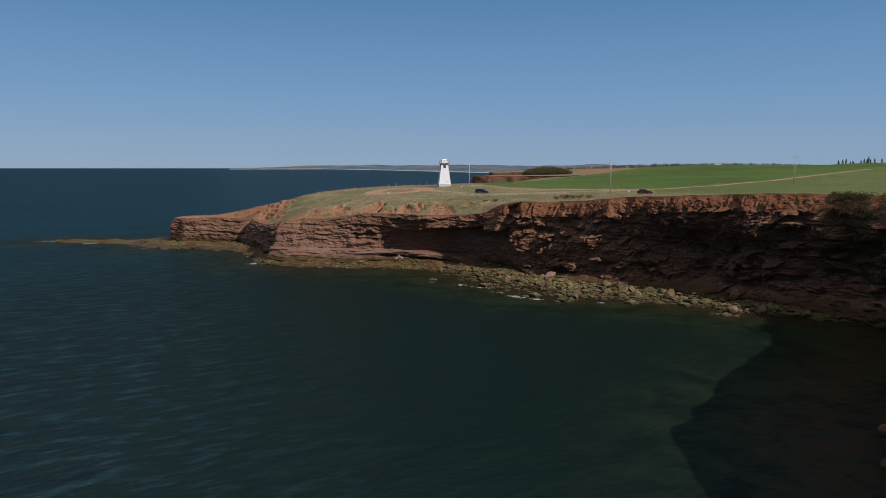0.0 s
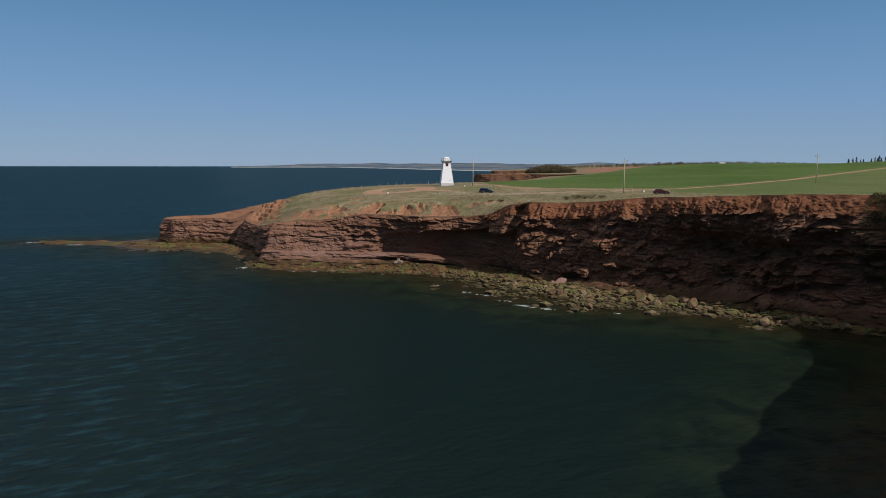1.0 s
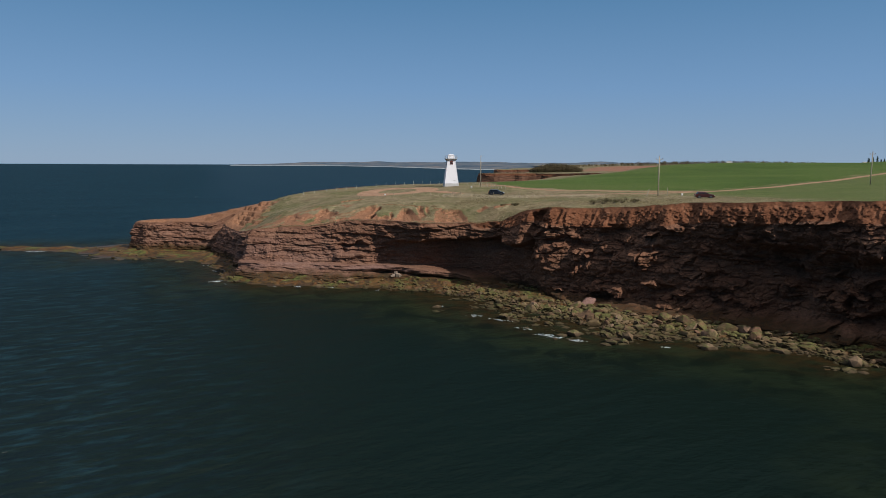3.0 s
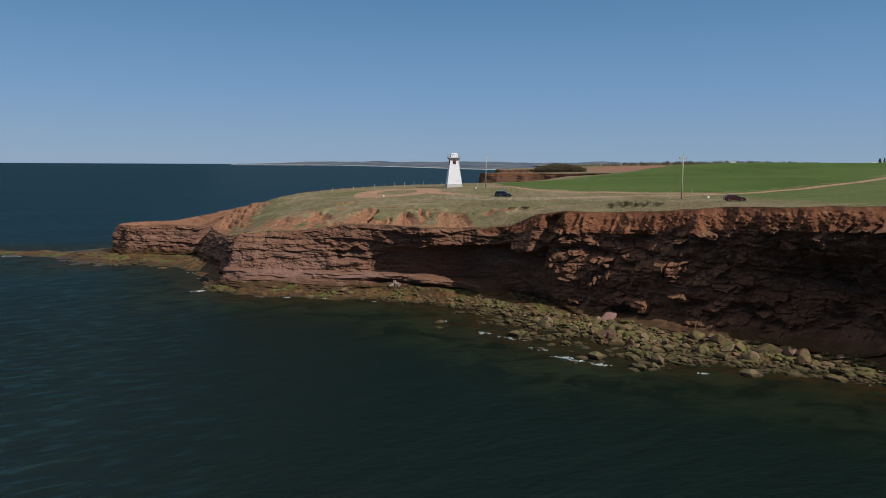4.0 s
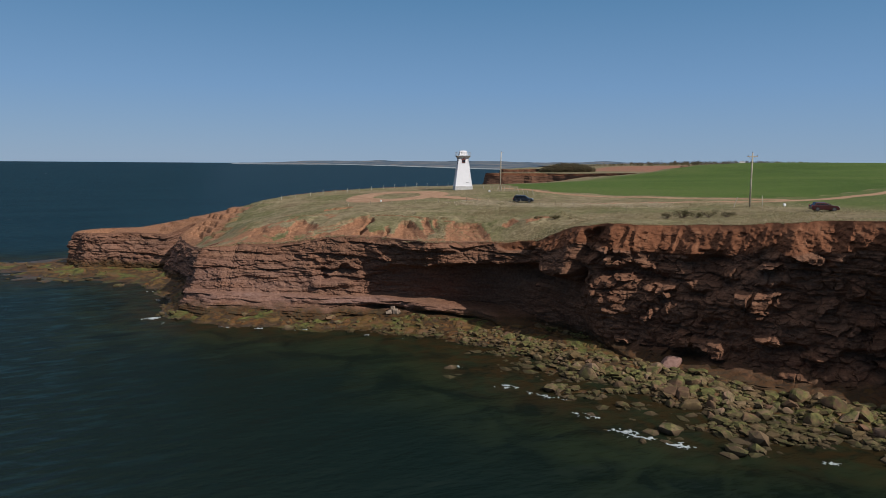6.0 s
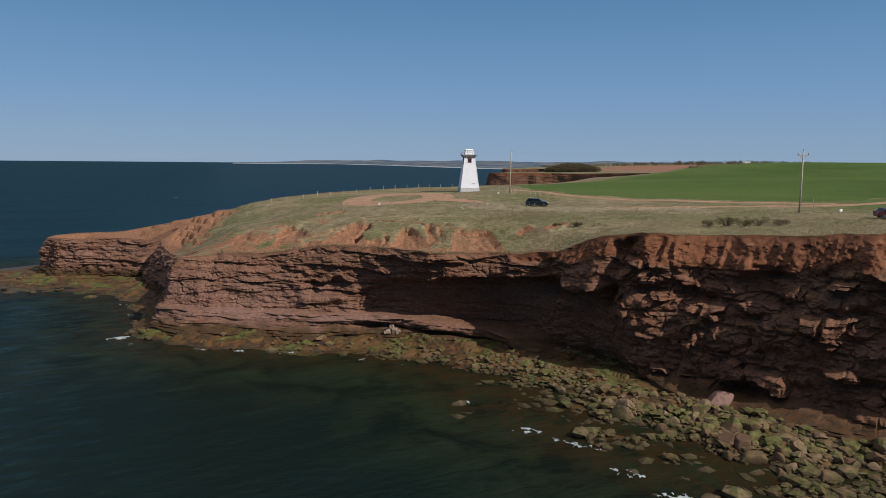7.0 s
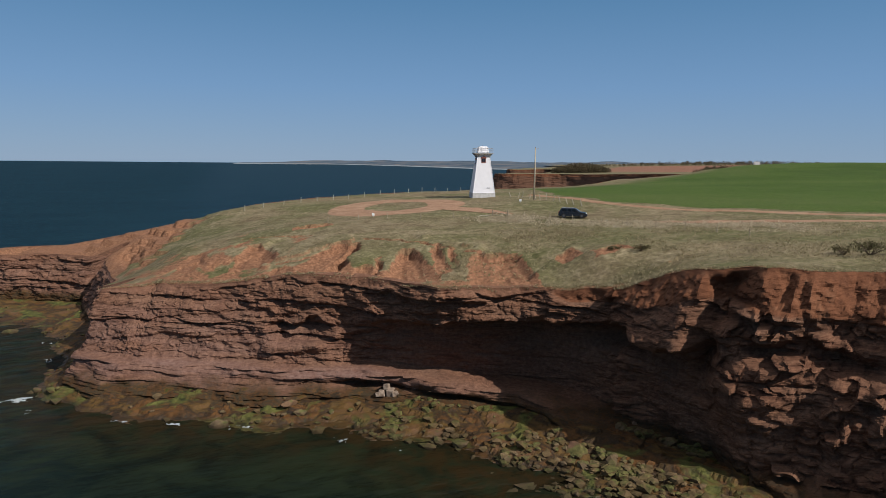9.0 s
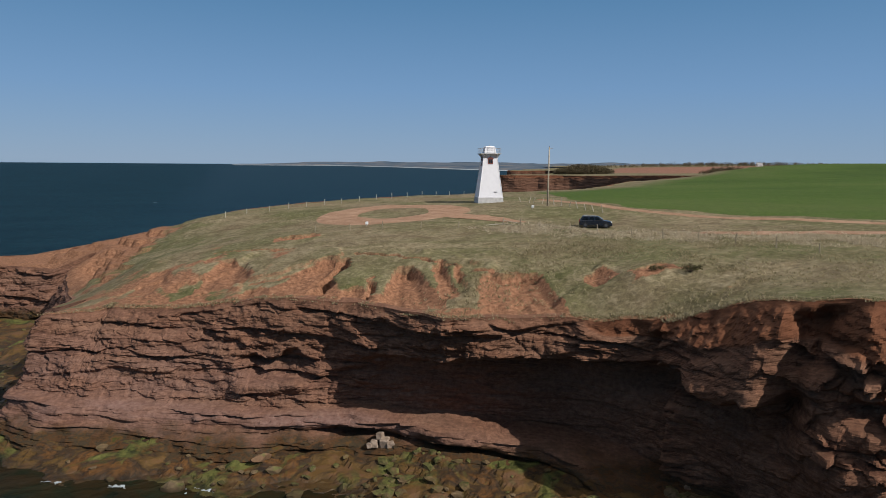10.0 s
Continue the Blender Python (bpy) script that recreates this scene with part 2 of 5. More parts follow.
def sea_water(name):
    """Dark sea: green-brown over the shallow reef, blue-green further out, wind ripples with painted sheen."""
    n = Nodes(name, 0.2, 0.16)
    n.p.inputs["IOR"].default_value = 1.33
    w = n.noise(n.pos(), 0.035, 5, 0.6, 0.8)
    sh = n.math("ADD", n.attr("shallow"), n.math("MULTIPLY", n.math("SUBTRACT", w, 0.5), 0.55), True)
    # the brighter blue offing carries sky reflection in its base colour
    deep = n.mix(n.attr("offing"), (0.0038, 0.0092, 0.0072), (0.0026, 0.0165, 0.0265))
    c = n.mix(n.ramp(sh, (0.15, 0.0), (0.75, 1.0)), deep, n.ramp(n.noise(n.pos(), 0.13, 5, 0.6, 0.6), (0.38, (0.0036, 0.0068, 0.0042)), (0.6, (0.0115, 0.0172, 0.0085))))
    c = n.mix(n.math("MULTIPLY", n.attr("reef"), n.ramp(n.noise(n.pos(), 0.3, 5, 0.65, 0.6), (0.4, 0.15), (0.58, 1.0))), c, (0.021, 0.0135, 0.0055))
    # lighter streaks: sky sheen of wind gusts painted on the offing
    gust_sheen = n.noise(n.turned(-24, 0.3, 1.0), 0.03, 5, 0.6, 0.3)
    c = n.mix(n.math("MULTIPLY", n.ramp(gust_sheen, (0.42, 0.0), (0.62, 0.4)), n.attr("offing")), c, (0.008, 0.03, 0.043))
    cap = n.math("MULTIPLY", n.ramp(n.noise(n.pos(0.5, 1.4, 1), 0.11, 3, 0.5), (0.77, 0.0), (0.79, 0.6)), n.attr("offing"))
    c = n.mix(cap, c, (0.62, 0.66, 0.68))
    swell = n.noise(n.turned(-28, 0.42, 1.0), 0.2, 4, 0.5, 0.25)
    chop = n.noise(n.turned(-20, 0.6, 1.0), 0.9, 6, 0.6, 0.15)
    swell = n.math("MULTIPLY", swell, n.attr("open"))
    chop = n.math("MULTIPLY", chop, n.attr("open"))
    # sky sheen on the ripple crests of the open water, painted as lighter blue
    crest_sheen = n.math("MULTIPLY", n.ramp(n.noise(n.turned(-26, 0.35, 1.0), 0.55, 5, 0.65, 0.2), (0.5, 0.0), (0.64, 0.46)), n.math("SUBTRACT", n.attr("open"), 0.75, True))
    c = n.mix(crest_sheen, c, (0.012, 0.041, 0.055))
    nm = n.bump(swell, 0.8, 1.3)
    nm = n.bump(chop, 0.7, 0.5, nm)
    n.p.inputs["Specular IOR Level"].default_value = 0.0
    n.done(c, nm, 0.6)
    shine = n.t.nodes.new("ShaderNodeBsdfGlossy")
    shine.inputs["Roughness"].default_value = 0.24
    n.t.links.new(nm, shine.inputs["Normal"])
    fres = n.t.nodes.new("ShaderNodeFresnel")
    fres.inputs["IOR"].default_value = 1.33
    n.t.links.new(nm, fres.inputs["Normal"])
    both = n.t.nodes.new("ShaderNodeMixShader")
    n.t.links.new(n.ramp(fres.outputs[0], (0.0, 0.015), (0.15, 0.03), (0.5, 0.1), (1.0, 0.14)), both.inputs[0])
    n.t.links.new(n.p.outputs[0], both.inputs[1])
    n.t.links.new(shine.outputs[0], both.inputs[2])
    n.t.links.new(both.outputs[0], n.t.nodes["Material Output"].inputs["Surface"])
    return n.m


ROCK, SHELF, BOULDER, TURF, SEA = sandstone("red_sandstone"), shelf_rock("shore_rock"), boulder_rock("boulder_rock"), turf("cliff_top_turf"), sea_water("sea_water")


# ---- arithmetic for the land ----
def hashed(i, j, k):
    h = (i.astype(np.int64) * 73856093) ^ (j.astype(np.int64) * 19349663) ^ (k.astype(np.int64) * 83492791)
    h = (h ^ (h >> 13)) * 1274126177 & 0x7FFFFFFF
    h = (h ^ (h >> 15)) * 668265263 & 0x7FFFFFFF
    return (h >> 7 & 0xFFFF) / 65535.0


def vnoise(x, y, z=0.0):
    """Smooth noise from -1 to 1 for arrays."""
    x, y, z = np.broadcast_arrays(np.asarray(x, float), np.asarray(y, float), np.asarray(z, float))
    i, j, k = np.floor(x), np.floor(y), np.floor(z)
    u, v, w = x - i, y - j, z - k
    u, v, w = (a * a * (3 - 2 * a) for a in (u, v, w))
    out = 0
    for a, fa in ((0, 1 - u), (1, u)):
        for b, fb in ((0, 1 - v), (1, v)):
            for c, fc in ((0, 1 - w), (1, w)):
                out = out + fa * fb * fc * hashed(i + a, j + b, k + c)
    return out * 2 - 1


def fbm(x, y, z=0.0, octaves=4):
    out, amp, s = 0, 0.55, 1.0
    for o in range(octaves):
        out = out + amp * vnoise(x * s + 17.3 * o, y * s + 5.1 * o, z * s + 3.7 * o)
        amp, s = amp * 0.5, s * 2.03
    return out


def sstep(a, b, x):
    t = np.clip((x - a) / (b - a), 0, 1)
    return t * t * (3 - 2 * t)


def knots(pairs, k):
    """A value along the coast from (station, value) pairs."""
    p = np.array(pairs, float)
    return np.interp(k, p[:, 0], p[:, 1])


def grid_mesh(name, verts, quads, material, smooth=True, **attrs):
    me = bpy.data.meshes.new(name)
    me.vertices.add(len(verts))
    me.vertices.foreach_set("co", np.asarray(verts, np.float32).ravel())
    me.loops.add(len(quads) * 4)
    me.loops.foreach_set("vertex_index", np.asarray(quads, np.int32).ravel())
    me.polygons.add(len(quads))
    me.polygons.foreach_set("loop_start", np.arange(0, len(quads) * 4, 4, dtype=np.int32))
    me.update(calc_edges=True)
    me.validate()
    if len(me.vertices) == len(verts):
        for key, val in attrs.items():
            me.attributes.new(key, "FLOAT", "POINT").data.foreach_set("value", np.asarray(val, np.float32))
    me.polygons.foreach_set("use_smooth", np.full(len(me.polygons), smooth))
    me.materials.append(material)
    return me


def sheet(nr, nc):
    """Quads of a grid of nr rows and nc columns."""
    i = np.arange(nr * nc).reshape(nr, nc)
    return np.stack([i[:-1, :-1], i[:-1, 1:], i[1:, 1:], i[1:, :-1]], -1).reshape(-1, 4)


def spread(lo, a, b, hi, step, grow):
    """Coordinates with an even step from a to b, widening to lo and hi."""
    mid = list(np.arange(a, b + step, step))
    for end, sign in ((hi, 1), (lo, -1)):
        s, p = step, mid[-1] if sign > 0 else mid[0]
        while (end - p) * sign > 0:
            s *= grow
            p += s * sign
            mid.append(p) if sign > 0 else mid.insert(0, p)
    return np.array(mid)


# ---- the coast: foot of the cliff, land to the left of the way ----
COAST_FAR = [(420, 2200), (142, 1412), (240, 1392), (262, 1250), (125, 950), (64, 832), (57, 804), (95, 797), (137, 790), (170, 745), (205, 690), (245, 655),
             (285, 640), (262, 612), (190, 545), (118, 470), (48, 379), (20, 359), (0, 339), (-24, 318), (-46, 305), (-64, 304), (-84, 306), (-101, 297)]
COAST_NEAR = [(-104, 287), (-95, 279.5), (-83, 281), (-73, 278), (-68, 270), (-58, 254), (-52.5, 240), (-48.5, 227), (-41, 221.5), (-30, 222), (-19, 221),
              (-9, 222), (2, 220), (12, 216.5), (18, 208.5), (23.5, 202), (29.2, 197), (34.3, 192.6), (39.7, 188), (45.3, 182), (52, 177.5), (60, 172), (67.5, 165),
              (75, 155), (83, 147), (92, 137), (94, 122), (82, 105), (67, 89), (52, 71), (45, 45), (42, 0), (44, -60), (70, -320)]
SHELF_WIDTH = [(0, 7), (22, 7), (23, 12), (24, 14), (25, 18), (26, 18), (27, 16), (28, 14), (29, 7), (30, 4), (31, 3.5), (32, 4.5), (33, 6.5), (34, 7.5), (35, 9.5), (36, 13), (37, 15.5),
               (38, 16.5), (39, 18.5), (41, 21.5), (43, 21), (45, 17), (47, 12), (48, 9), (49, 8), (51, 9), (53, 9), (54, 4), (57, 3)]
SETBACK = [(0, 4), (24, 4), (26, 3), (28, 4.5), (30, 3.5), (31, 5), (32, 10.5), (33, 7), (34, 5.5), (35, 1), (36, -4), (37, -0.5), (38, 5), (39, 3.5), (40, 3.5), (41, 8), (42, 7.5),
           (43, 7), (44, 6), (45, 4.5), (46, 4), (47, 4), (48, 5), (49, 9), (51, 9), (57, 8)]
LIP_Z = [(0, 15), (3, 15), (5, 18), (8, 18.5), (10, 20.5), (12, 23.5), (13, 24.5), (14, 24.5), (15, 23.6), (16, 22.8), (18, 21.7), (19, 21.0), (20, 19.2), (21, 14.5), (22, 10.6), (24, 9.6), (26, 10.5), (28, 10), (29, 9.7), (30, 11.5),
         (31, 13), (33, 14), (34, 15.8), (36, 16.3), (37.5, 16.1), (38, 17.2), (39, 20.2), (40, 21.2), (41, 21.1), (42, 21.8), (43, 22.5), (44, 23.3), (45, 23.9), (46, 24.5), (47, 25.1), (48, 25.6), (50, 26), (57, 26)]

stations = np.array(COAST_FAR + COAST_NEAR, float)
px, py, pk = [], [], []
for i in range(len(stations) - 1):
    step = 3.0 if i < 14 else 1.2 if i < 23 else 0.25 if i < 30 else 0.16 if i < 48 else 1.0
    count = max(2, int(np.hypot(*(stations[i + 1] - stations[i])) / step))
    f = np.arange(count) / count
    px.append(stations[i, 0] + f * (stations[i + 1, 0] - stations[i, 0]))
    py.append(stations[i, 1] + f * (stations[i + 1, 1] - stations[i, 1]))
    pk.append(i + f)
px, py, pk = np.concatenate(px), np.concatenate(py), np.concatenate(pk)
kernel = np.exp(-0.5 * (np.arange(-15, 16) / 6.0) ** 2)
kernel /= kernel.sum()
px = np.convolve(np.pad(px, 15, "edge"), kernel, "valid")
py = np.convolve(np.pad(py, 15, "edge"), kernel, "valid")
arc = np.concatenate([[0], np.cumsum(np.hypot(np.diff(px), np.diff(py)))])
wide = np.exp(-0.5 * (np.arange(-40, 41) / 18.0) ** 2)
wide /= wide.sum()
tx = np.convolve(np.pad(np.gradient(px), 40, "edge"), wide, "valid")
ty = np.convolve(np.pad(np.gradient(py), 40, "edge"), wide, "valid")
tl = np.hypot(tx, ty)
out_x, out_y = ty / tl, -tx / tl          # towards the sea
lip_z, setback, shelf_w = knots(LIP_Z, pk), knots(SETBACK, pk), knots(SHELF_WIDTH, pk)
lip_z = lip_z + 0.35 * fbm(arc / 6, 3.3) + np.where(pk < 20, 1.6, 0.0) * fbm(arc / 45, 9.1)

# heights of the cliff top: a smooth sheet through the lip and these spots
SPOTS_NEAR = [(-10, 227.5, 17.6), (-11, 234, 19), (-10, 261, 20.7), (21, 219, 20.2), (-19, 240, 18.4), (-30, 245, 17.6), (-40, 250, 16.4), (2, 228, 19), (14, 227, 19.6),
              (-40, 290, 19.8), (-22, 300, 21), (-6, 293, 21.9), (-17, 282, 21), (2, 301, 22.2), (-46, 291, 19.3), (-58, 290, 16), (-65, 288, 14.4), (-62, 275, 12), (-52, 262, 13.2), (-48, 276, 16.4), (-34, 275, 18.6), (-22, 268, 19.8), (12, 292, 22.55), (23.5, 252, 21.2), (21.6, 276, 23.1), (29, 290, 23.2)]
SPOTS_FAR = [(45, 235, 22.2), (61.5, 216, 23), (68, 202, 23.1), (110, 248, 24.2), (124, 228, 24.9), (152, 285, 25), (130, 330, 25.2), (60, 330, 23.9), (110, 438, 25.4), (132, 463, 27.3), (155, 480, 29.2),
             (182, 492, 30.4), (215, 505, 30.9), (260, 500, 31.3), (190, 410, 28), (230, 430, 29.8), (300, 450, 31.2), (340, 520, 32), (300, 330, 29), (420, 640, 33)]
SPOTS_BEYOND = [(520, 640, 33.4), (700, 950, 27), (480, 880, 22), (200, 950, 18), (900, 1500, 25), (400, 1400, 21), (700, 1900, 27), (200, 60, 26), (400, 100, 28), (2400, 400, 34), (2400, 2400, 34)]
pick = np.arange(len(px))[::12]
lx0, ly0 = px - out_x * setback, py - out_y * setback
centres = np.concatenate([np.stack([lx0, ly0, lip_z], 1)[pick], np.array(SPOTS_NEAR + SPOTS_FAR + SPOTS_BEYOND, float)])
cd = np.hypot(centres[:, None, 0] - centres[None, :, 0], centres[:, None, 1] - centres[None, :, 1])
mean_z = 20.0
weights = np.linalg.solve(cd + 0.4 * np.eye(len(centres)), centres[:, 2] - mean_z)


def land(x, y):
    """The smooth height of the cliff top."""
    x, y = np.asarray(x, float), np.asarray(y, float)
    out = np.empty(x.size)
    xf, yf = x.ravel(), y.ravel()
    for a in range(0, x.size, 20000):
        d = np.hypot(xf[a:a + 20000, None] - centres[None, :, 0], yf[a:a + 20000, None] - centres[None, :, 1])
        out[a:a + 20000] = d @ weights
    return out.reshape(x.shape) + mean_z


# ---- the cliff wall ----
ROWS_UP = 176
v = np.linspace(0, 1, ROWS_UP)[:, None]
K, A = pk[None, :], arc[None, :]
foot = -1.2
Z = foot + (lip_z[None, :] - foot) * v
dip = knots([(28, -0.6), (31, -0.4), (36, 0), (39.5, 0.9), (57, 0.9)], K)
zw = Z + 0.3 * vnoise(A / 17, 1.5) + dip + 0.25 * np.sin(Z * 1.7 + A / 19) + 0.3 * fbm(A / 8, Z / 3.5, 12.0, 3)
below = lip_z[None, :] - Z
soil_top = knots([(0, 3), (21, 2), (24, 0.8), (37, 0.8), (38, 2.0), (39, 3.4), (41, 4.2), (48, 4), (50, 6), (57, 8)], K)
soil = 1 - sstep(soil_top * 0.7, soil_top * 1.15, below + 0.6 * vnoise(A / 3, 8.8))
rocky = (1 - 0.95 * soil) * sstep(0, 1.2, below + 0.5)
massive = knots([(38.5, 0), (40, 1), (57, 1)], K)


def ledges(thick, run, seed, slope, sharp=0.3):
    """Beds that stand proud in runs: a sheer or undercut foot and a top that slopes back."""
    w = zw / thick + 0.42 * vnoise(A / (6 * thick + 3), Z / (3 * thick), seed) + 0.25 * vnoise(A / (1.6 * thick + 1), Z / thick, seed + 20.0)
    bed = np.floor(w)
    f = w - bed
    proud = 0.5 + 0.75 * vnoise(A / run + 7.7 * hashed(bed, bed * 0 + 1, bed * 0), bed * 5.17, seed) + 0.25 * vnoise(A / (run * 0.27), bed * 3.1, seed + 1.0)
    proud = sstep(0.5 - sharp, 0.5 + sharp, proud)
    return proud * sstep(0.0, 0.16, f) * (1 - slope * sstep(0.4, 1.0, f))


def chunks(size_a, size_z, seed):
    """Angular blocks between joints, each standing in or out."""
    ca = A / size_a + 0.5 * vnoise(A / size_a * 0.9, Z / size_z * 1.2, seed) + 0.2 * vnoise(A / size_a * 2.7, Z / size_z * 2.7, seed + 2.0)
    cz = zw / size_z + 0.45 * vnoise(A / size_a, Z / size_z * 0.8, seed + 1.0) + 0.15 * vnoise(A / size_a * 3.1, Z / size_z * 2.2, seed + 3.0)
    i, j = np.floor(ca), np.floor(cz)
    fa = np.minimum(ca - i, 1 - ca + i)
    fz = cz - j
    return hashed(i, j, i * 0 + int(seed)) * sstep(0.0, 0.16, fa) * sstep(0.0, 0.14, fz) * (1 - 0.75 * sstep(0.5, 1.0, fz))


craggy = knots([(0, 0.4), (21, 0.4), (23, 0.9), (31, 0.85), (34, 0.9), (38, 1.0), (41, 1.0), (57, 1)], K)
sound = 0.2 + 0.8 * sstep(-0.25, 0.4, vnoise(A / 8, Z / 3.2, 50.0) + 0.4 * vnoise(A / 2.7, Z / 1.6, 51.0))
layered = 0.7 * ledges(2.3, 8.0, 1.0, 0.6) + sound * (0.4 * ledges(0.95, 4.0, 2.0, 0.5, 0.3) + 0.2 * ledges(0.42, 2.4, 3.0, 0.4, 0.3)) + 0.35 * (chunks(2.9, 1.3, 4.0) - 0.25) + 0.2 * (chunks(1.1, 0.6, 14.0) - 0.25) + 0.5 * fbm(A / 2.8, Z / 1.2, 15.0, 4) - 0.55
knob = chunks(3.6, 2.4, 8.0)
broken = 0.5 * ledges(3.4, 6.0, 5.0, 0.6) + sound * 0.35 * ledges(1.3, 3.0, 6.0, 0.6) + 0.12 * ledges(0.5, 2.0, 7.0, 0.3) + 2.2 * (sstep(0.45, 0.9, knob) * knob - 0.12) + 0.6 * (chunks(1.7, 1.1, 9.0) - 0.25) + 1.3 * fbm(A / 3.4, Z / 7.0, 16.0, 3) + 0.8 * fbm(A / 1.6, Z / 1.3, 17.0, 4)
calm = 1 - 0.6 * knots([(34.6, 0), (35.6, 1), (39.6, 1), (40, 0)], K) * (1 - sstep(10, 13, Z)) - 0.35 * knots([(37.4, 0), (38, 1), (39.2, 1), (39.8, 0)], K) * sstep(11, 13, Z)
disp = rocky * craggy * calm * (layered * (1 - massive) + (broken - 0.6) * massive)
disp += 2.5 * fbm(A / 9, Z / 12, 0.0, 3) * knots([(0, 1), (23, 0.5), (31, 0.4), (36, 0.4), (38, 0.8), (39, 1.4), (57, 1.5)], K)
disp += 0.4 * fbm(A / 3.2, Z / 3.0, 4.0, 3)
disp += 0.2 * fbm(A / 0.8, Z / 0.5, 6.0, 3) * rocky
flute = 1 - np.abs(vnoise(A / 1.5 + 0.4 * vnoise(A / 4, Z / 4), Z / 9, 2.0)) * 2
disp += soil * (0.42 * flute + 0.4 * fbm(A / 1.0, Z / 0.9, 1.0, 4) + 0.4 * fbm(A / 0.5, Z / 0.4, 71.0, 3) + 0.2 * fbm(A / 2.6, Z / 2.4, 6.0, 3)) * sstep(0, 1.2, below)
# the hollow under the upper beds, and a pocket beside it
slab_top = knots([(30, 4.9), (34.5, 4.7), (35.5, 4.4), (36.4, 3.9), (37.4, 2.9), (38.2, 1.6), (39, 0.4)], K) + 0.25 * vnoise(A / 5, 0.7)
roof_z = knots([(34.4, 8.0), (35.2, 9.8), (36.3, 11.8), (37.4, 12.3), (38.1, 13.4), (38.7, 12.2), (39.0, 13.0), (39.4, 14), (40, 14)], K)
rag = zw + 0.9 * fbm(A / 2.6, Z / 2.2, 33.0, 3)
hollow = knots([(34.3, 0), (34.9, 1.1), (35.6, 2.2), (36.2, 3.2), (37, 4.2), (38.3, 4.4), (39.0, 3.4), (39.4, 2.4), (39.8, 0.5), (40.1, 0)], K) * sstep(slab_top - 0.3, slab_top + 0.5, Z) * (1 - sstep(roof_z - 0.5, roof_z + 0.5, rag))
pocket = knots([(33.75, 0), (33.95, 1.9), (34.5, 1.9), (34.75, 0.4), (35, 0)], K) * sstep(6.6, 7.3, zw) * (1 - sstep(9.6, 10.3, rag))
disp -= rocky * np.maximum(hollow, pocket)
disp -= 1.7 * knots([(37.3, 0), (37.7, 1), (38.25, 1), (38.5, 0)], K) * sstep(8.5, 11, Z) * (1 - sstep(14.5, 17, Z))
disp += knots([(38.1, 0), (38.35, 0.3), (38.7, 0.45), (39.0, 0.3), (39.25, 0)], K) * sstep(11.5, 12.6, rag) * (1 - sstep(12.5, 17.5, Z))
disp -= 6.5 * np.exp(-((K - 27.4) / 0.22) ** 2) + 4.6 * np.exp(-((K - 30.3) / 0.2) ** 2)
# the pale slab over a notch, and the apron below it
on_slab = knots([(30.6, 0), (31.1, 1), (38.0, 1), (38.7, 0)], K)
slab_face = knots([(31, 1.4), (34, 1.3), (35.5, 1.4), (36.4, 1.5), (37.4, 1.7), (38.2, 2.0), (38.7, 1.0)], K)
slab_face = slab_face + 0.35 * vnoise(A / 4.5, np.floor(zw / 0.75) * 3.3) + 0.45 * ledges(0.62, 5.0, 23.0, 0.2, 0.2) + 0.3 * fbm(A / 1.6, Z / 0.6, 27.0, 3) - 0.3 - 0.5 * sstep(-0.9, 0.2, Z - slab_top)
slab_face -= knots([(34.2, 0), (35, 0.9), (38.3, 1.1), (38.7, 0)], K) * np.exp(-((Z - slab_top + 1.7) / 0.3) ** 2)
under = on_slab * (1 - sstep(slab_top - 0.15, slab_top + 0.2, Z))
disp = disp * (1 - under) + np.maximum(disp, slab_face) * under
disp += on_slab * knots([(31.0, 0.15), (32.6, 1), (57, 1)], K) * (1 - sstep(0.4, slab_top - 1.4, Z + 0.4 * vnoise(A / 4, 1.7))) * (1.7 + 0.7 * ledges(0.7, 6.0, 21.0, 0.3, 0.2) + 0.3 * fbm(A / 1.8, Z / 0.6, 28.0, 3))
plinth = knots([(40.0, 0), (40.8, 1), (43, 1.3), (46, 1.2), (47, 0)], K) * (1 - sstep(1.3, 2.8, Z + 0.5 * vnoise(A / 5, 2.2) + 0.3 * vnoise(A / 1.5, 3.2)))
disp = np.maximum(disp, plinth * (2.6 + 0.6 * ledges(0.6, 5.0, 25.0, 0.3)) + disp * (1 - np.clip(plinth, 0, 1)))
caves = knots([(39.4, 0), (39.9, 1.1), (48, 1.2), (50, 0)], K) * sstep(0.25, 0.65, fbm(A / 7, Z / 4.5, 9.0, 3) + 0.1) * sstep(1.0, 4.0, below)
disp -= 1.8 * caves * (1 - 0.9 * soil) * sstep(2.5, 4, Z)
disp -= 4.0 * knots([(44.5, 0), (46, 1), (48.5, 1), (50, 0)], K) * sstep(0.5, 4, Z) * (1 - sstep(12, 19, Z))
disp -= 2.6 * np.exp(-((K - 39.42 - 0.03 * (Z - 16)) / 0.17) ** 2) * sstep(6, 12, Z) * sstep(0.2, 1.6, below)
rim = np.minimum(0.6 * soil_top * knots([(0, 0.5), (30, 0.5), (37, 0.7), (38.8, 1), (39.2, 0.1), (39.9, 0.1), (40.2, 1), (44, 1.05), (45, 1.25), (48, 1.25), (50, 0.4), (57, 0.3)], K), 3.0)
back = (setback[None, :] - rim) * np.clip(v, 0, 1) ** (1.1 + 0.6 * massive + knots([(45.6, 0), (47.2, 1.2), (49, 1.2), (51, 0)], K)) + rim * (1 - np.clip(below / soil_top, 0, 1))
X = px[None, :] + out_x[None, :] * (disp - back)
Y = py[None, :] + out_y[None, :] * (disp - back)
lip_x, lip_y = X[-1], Y[-1]
top = land(lip_x, lip_y)
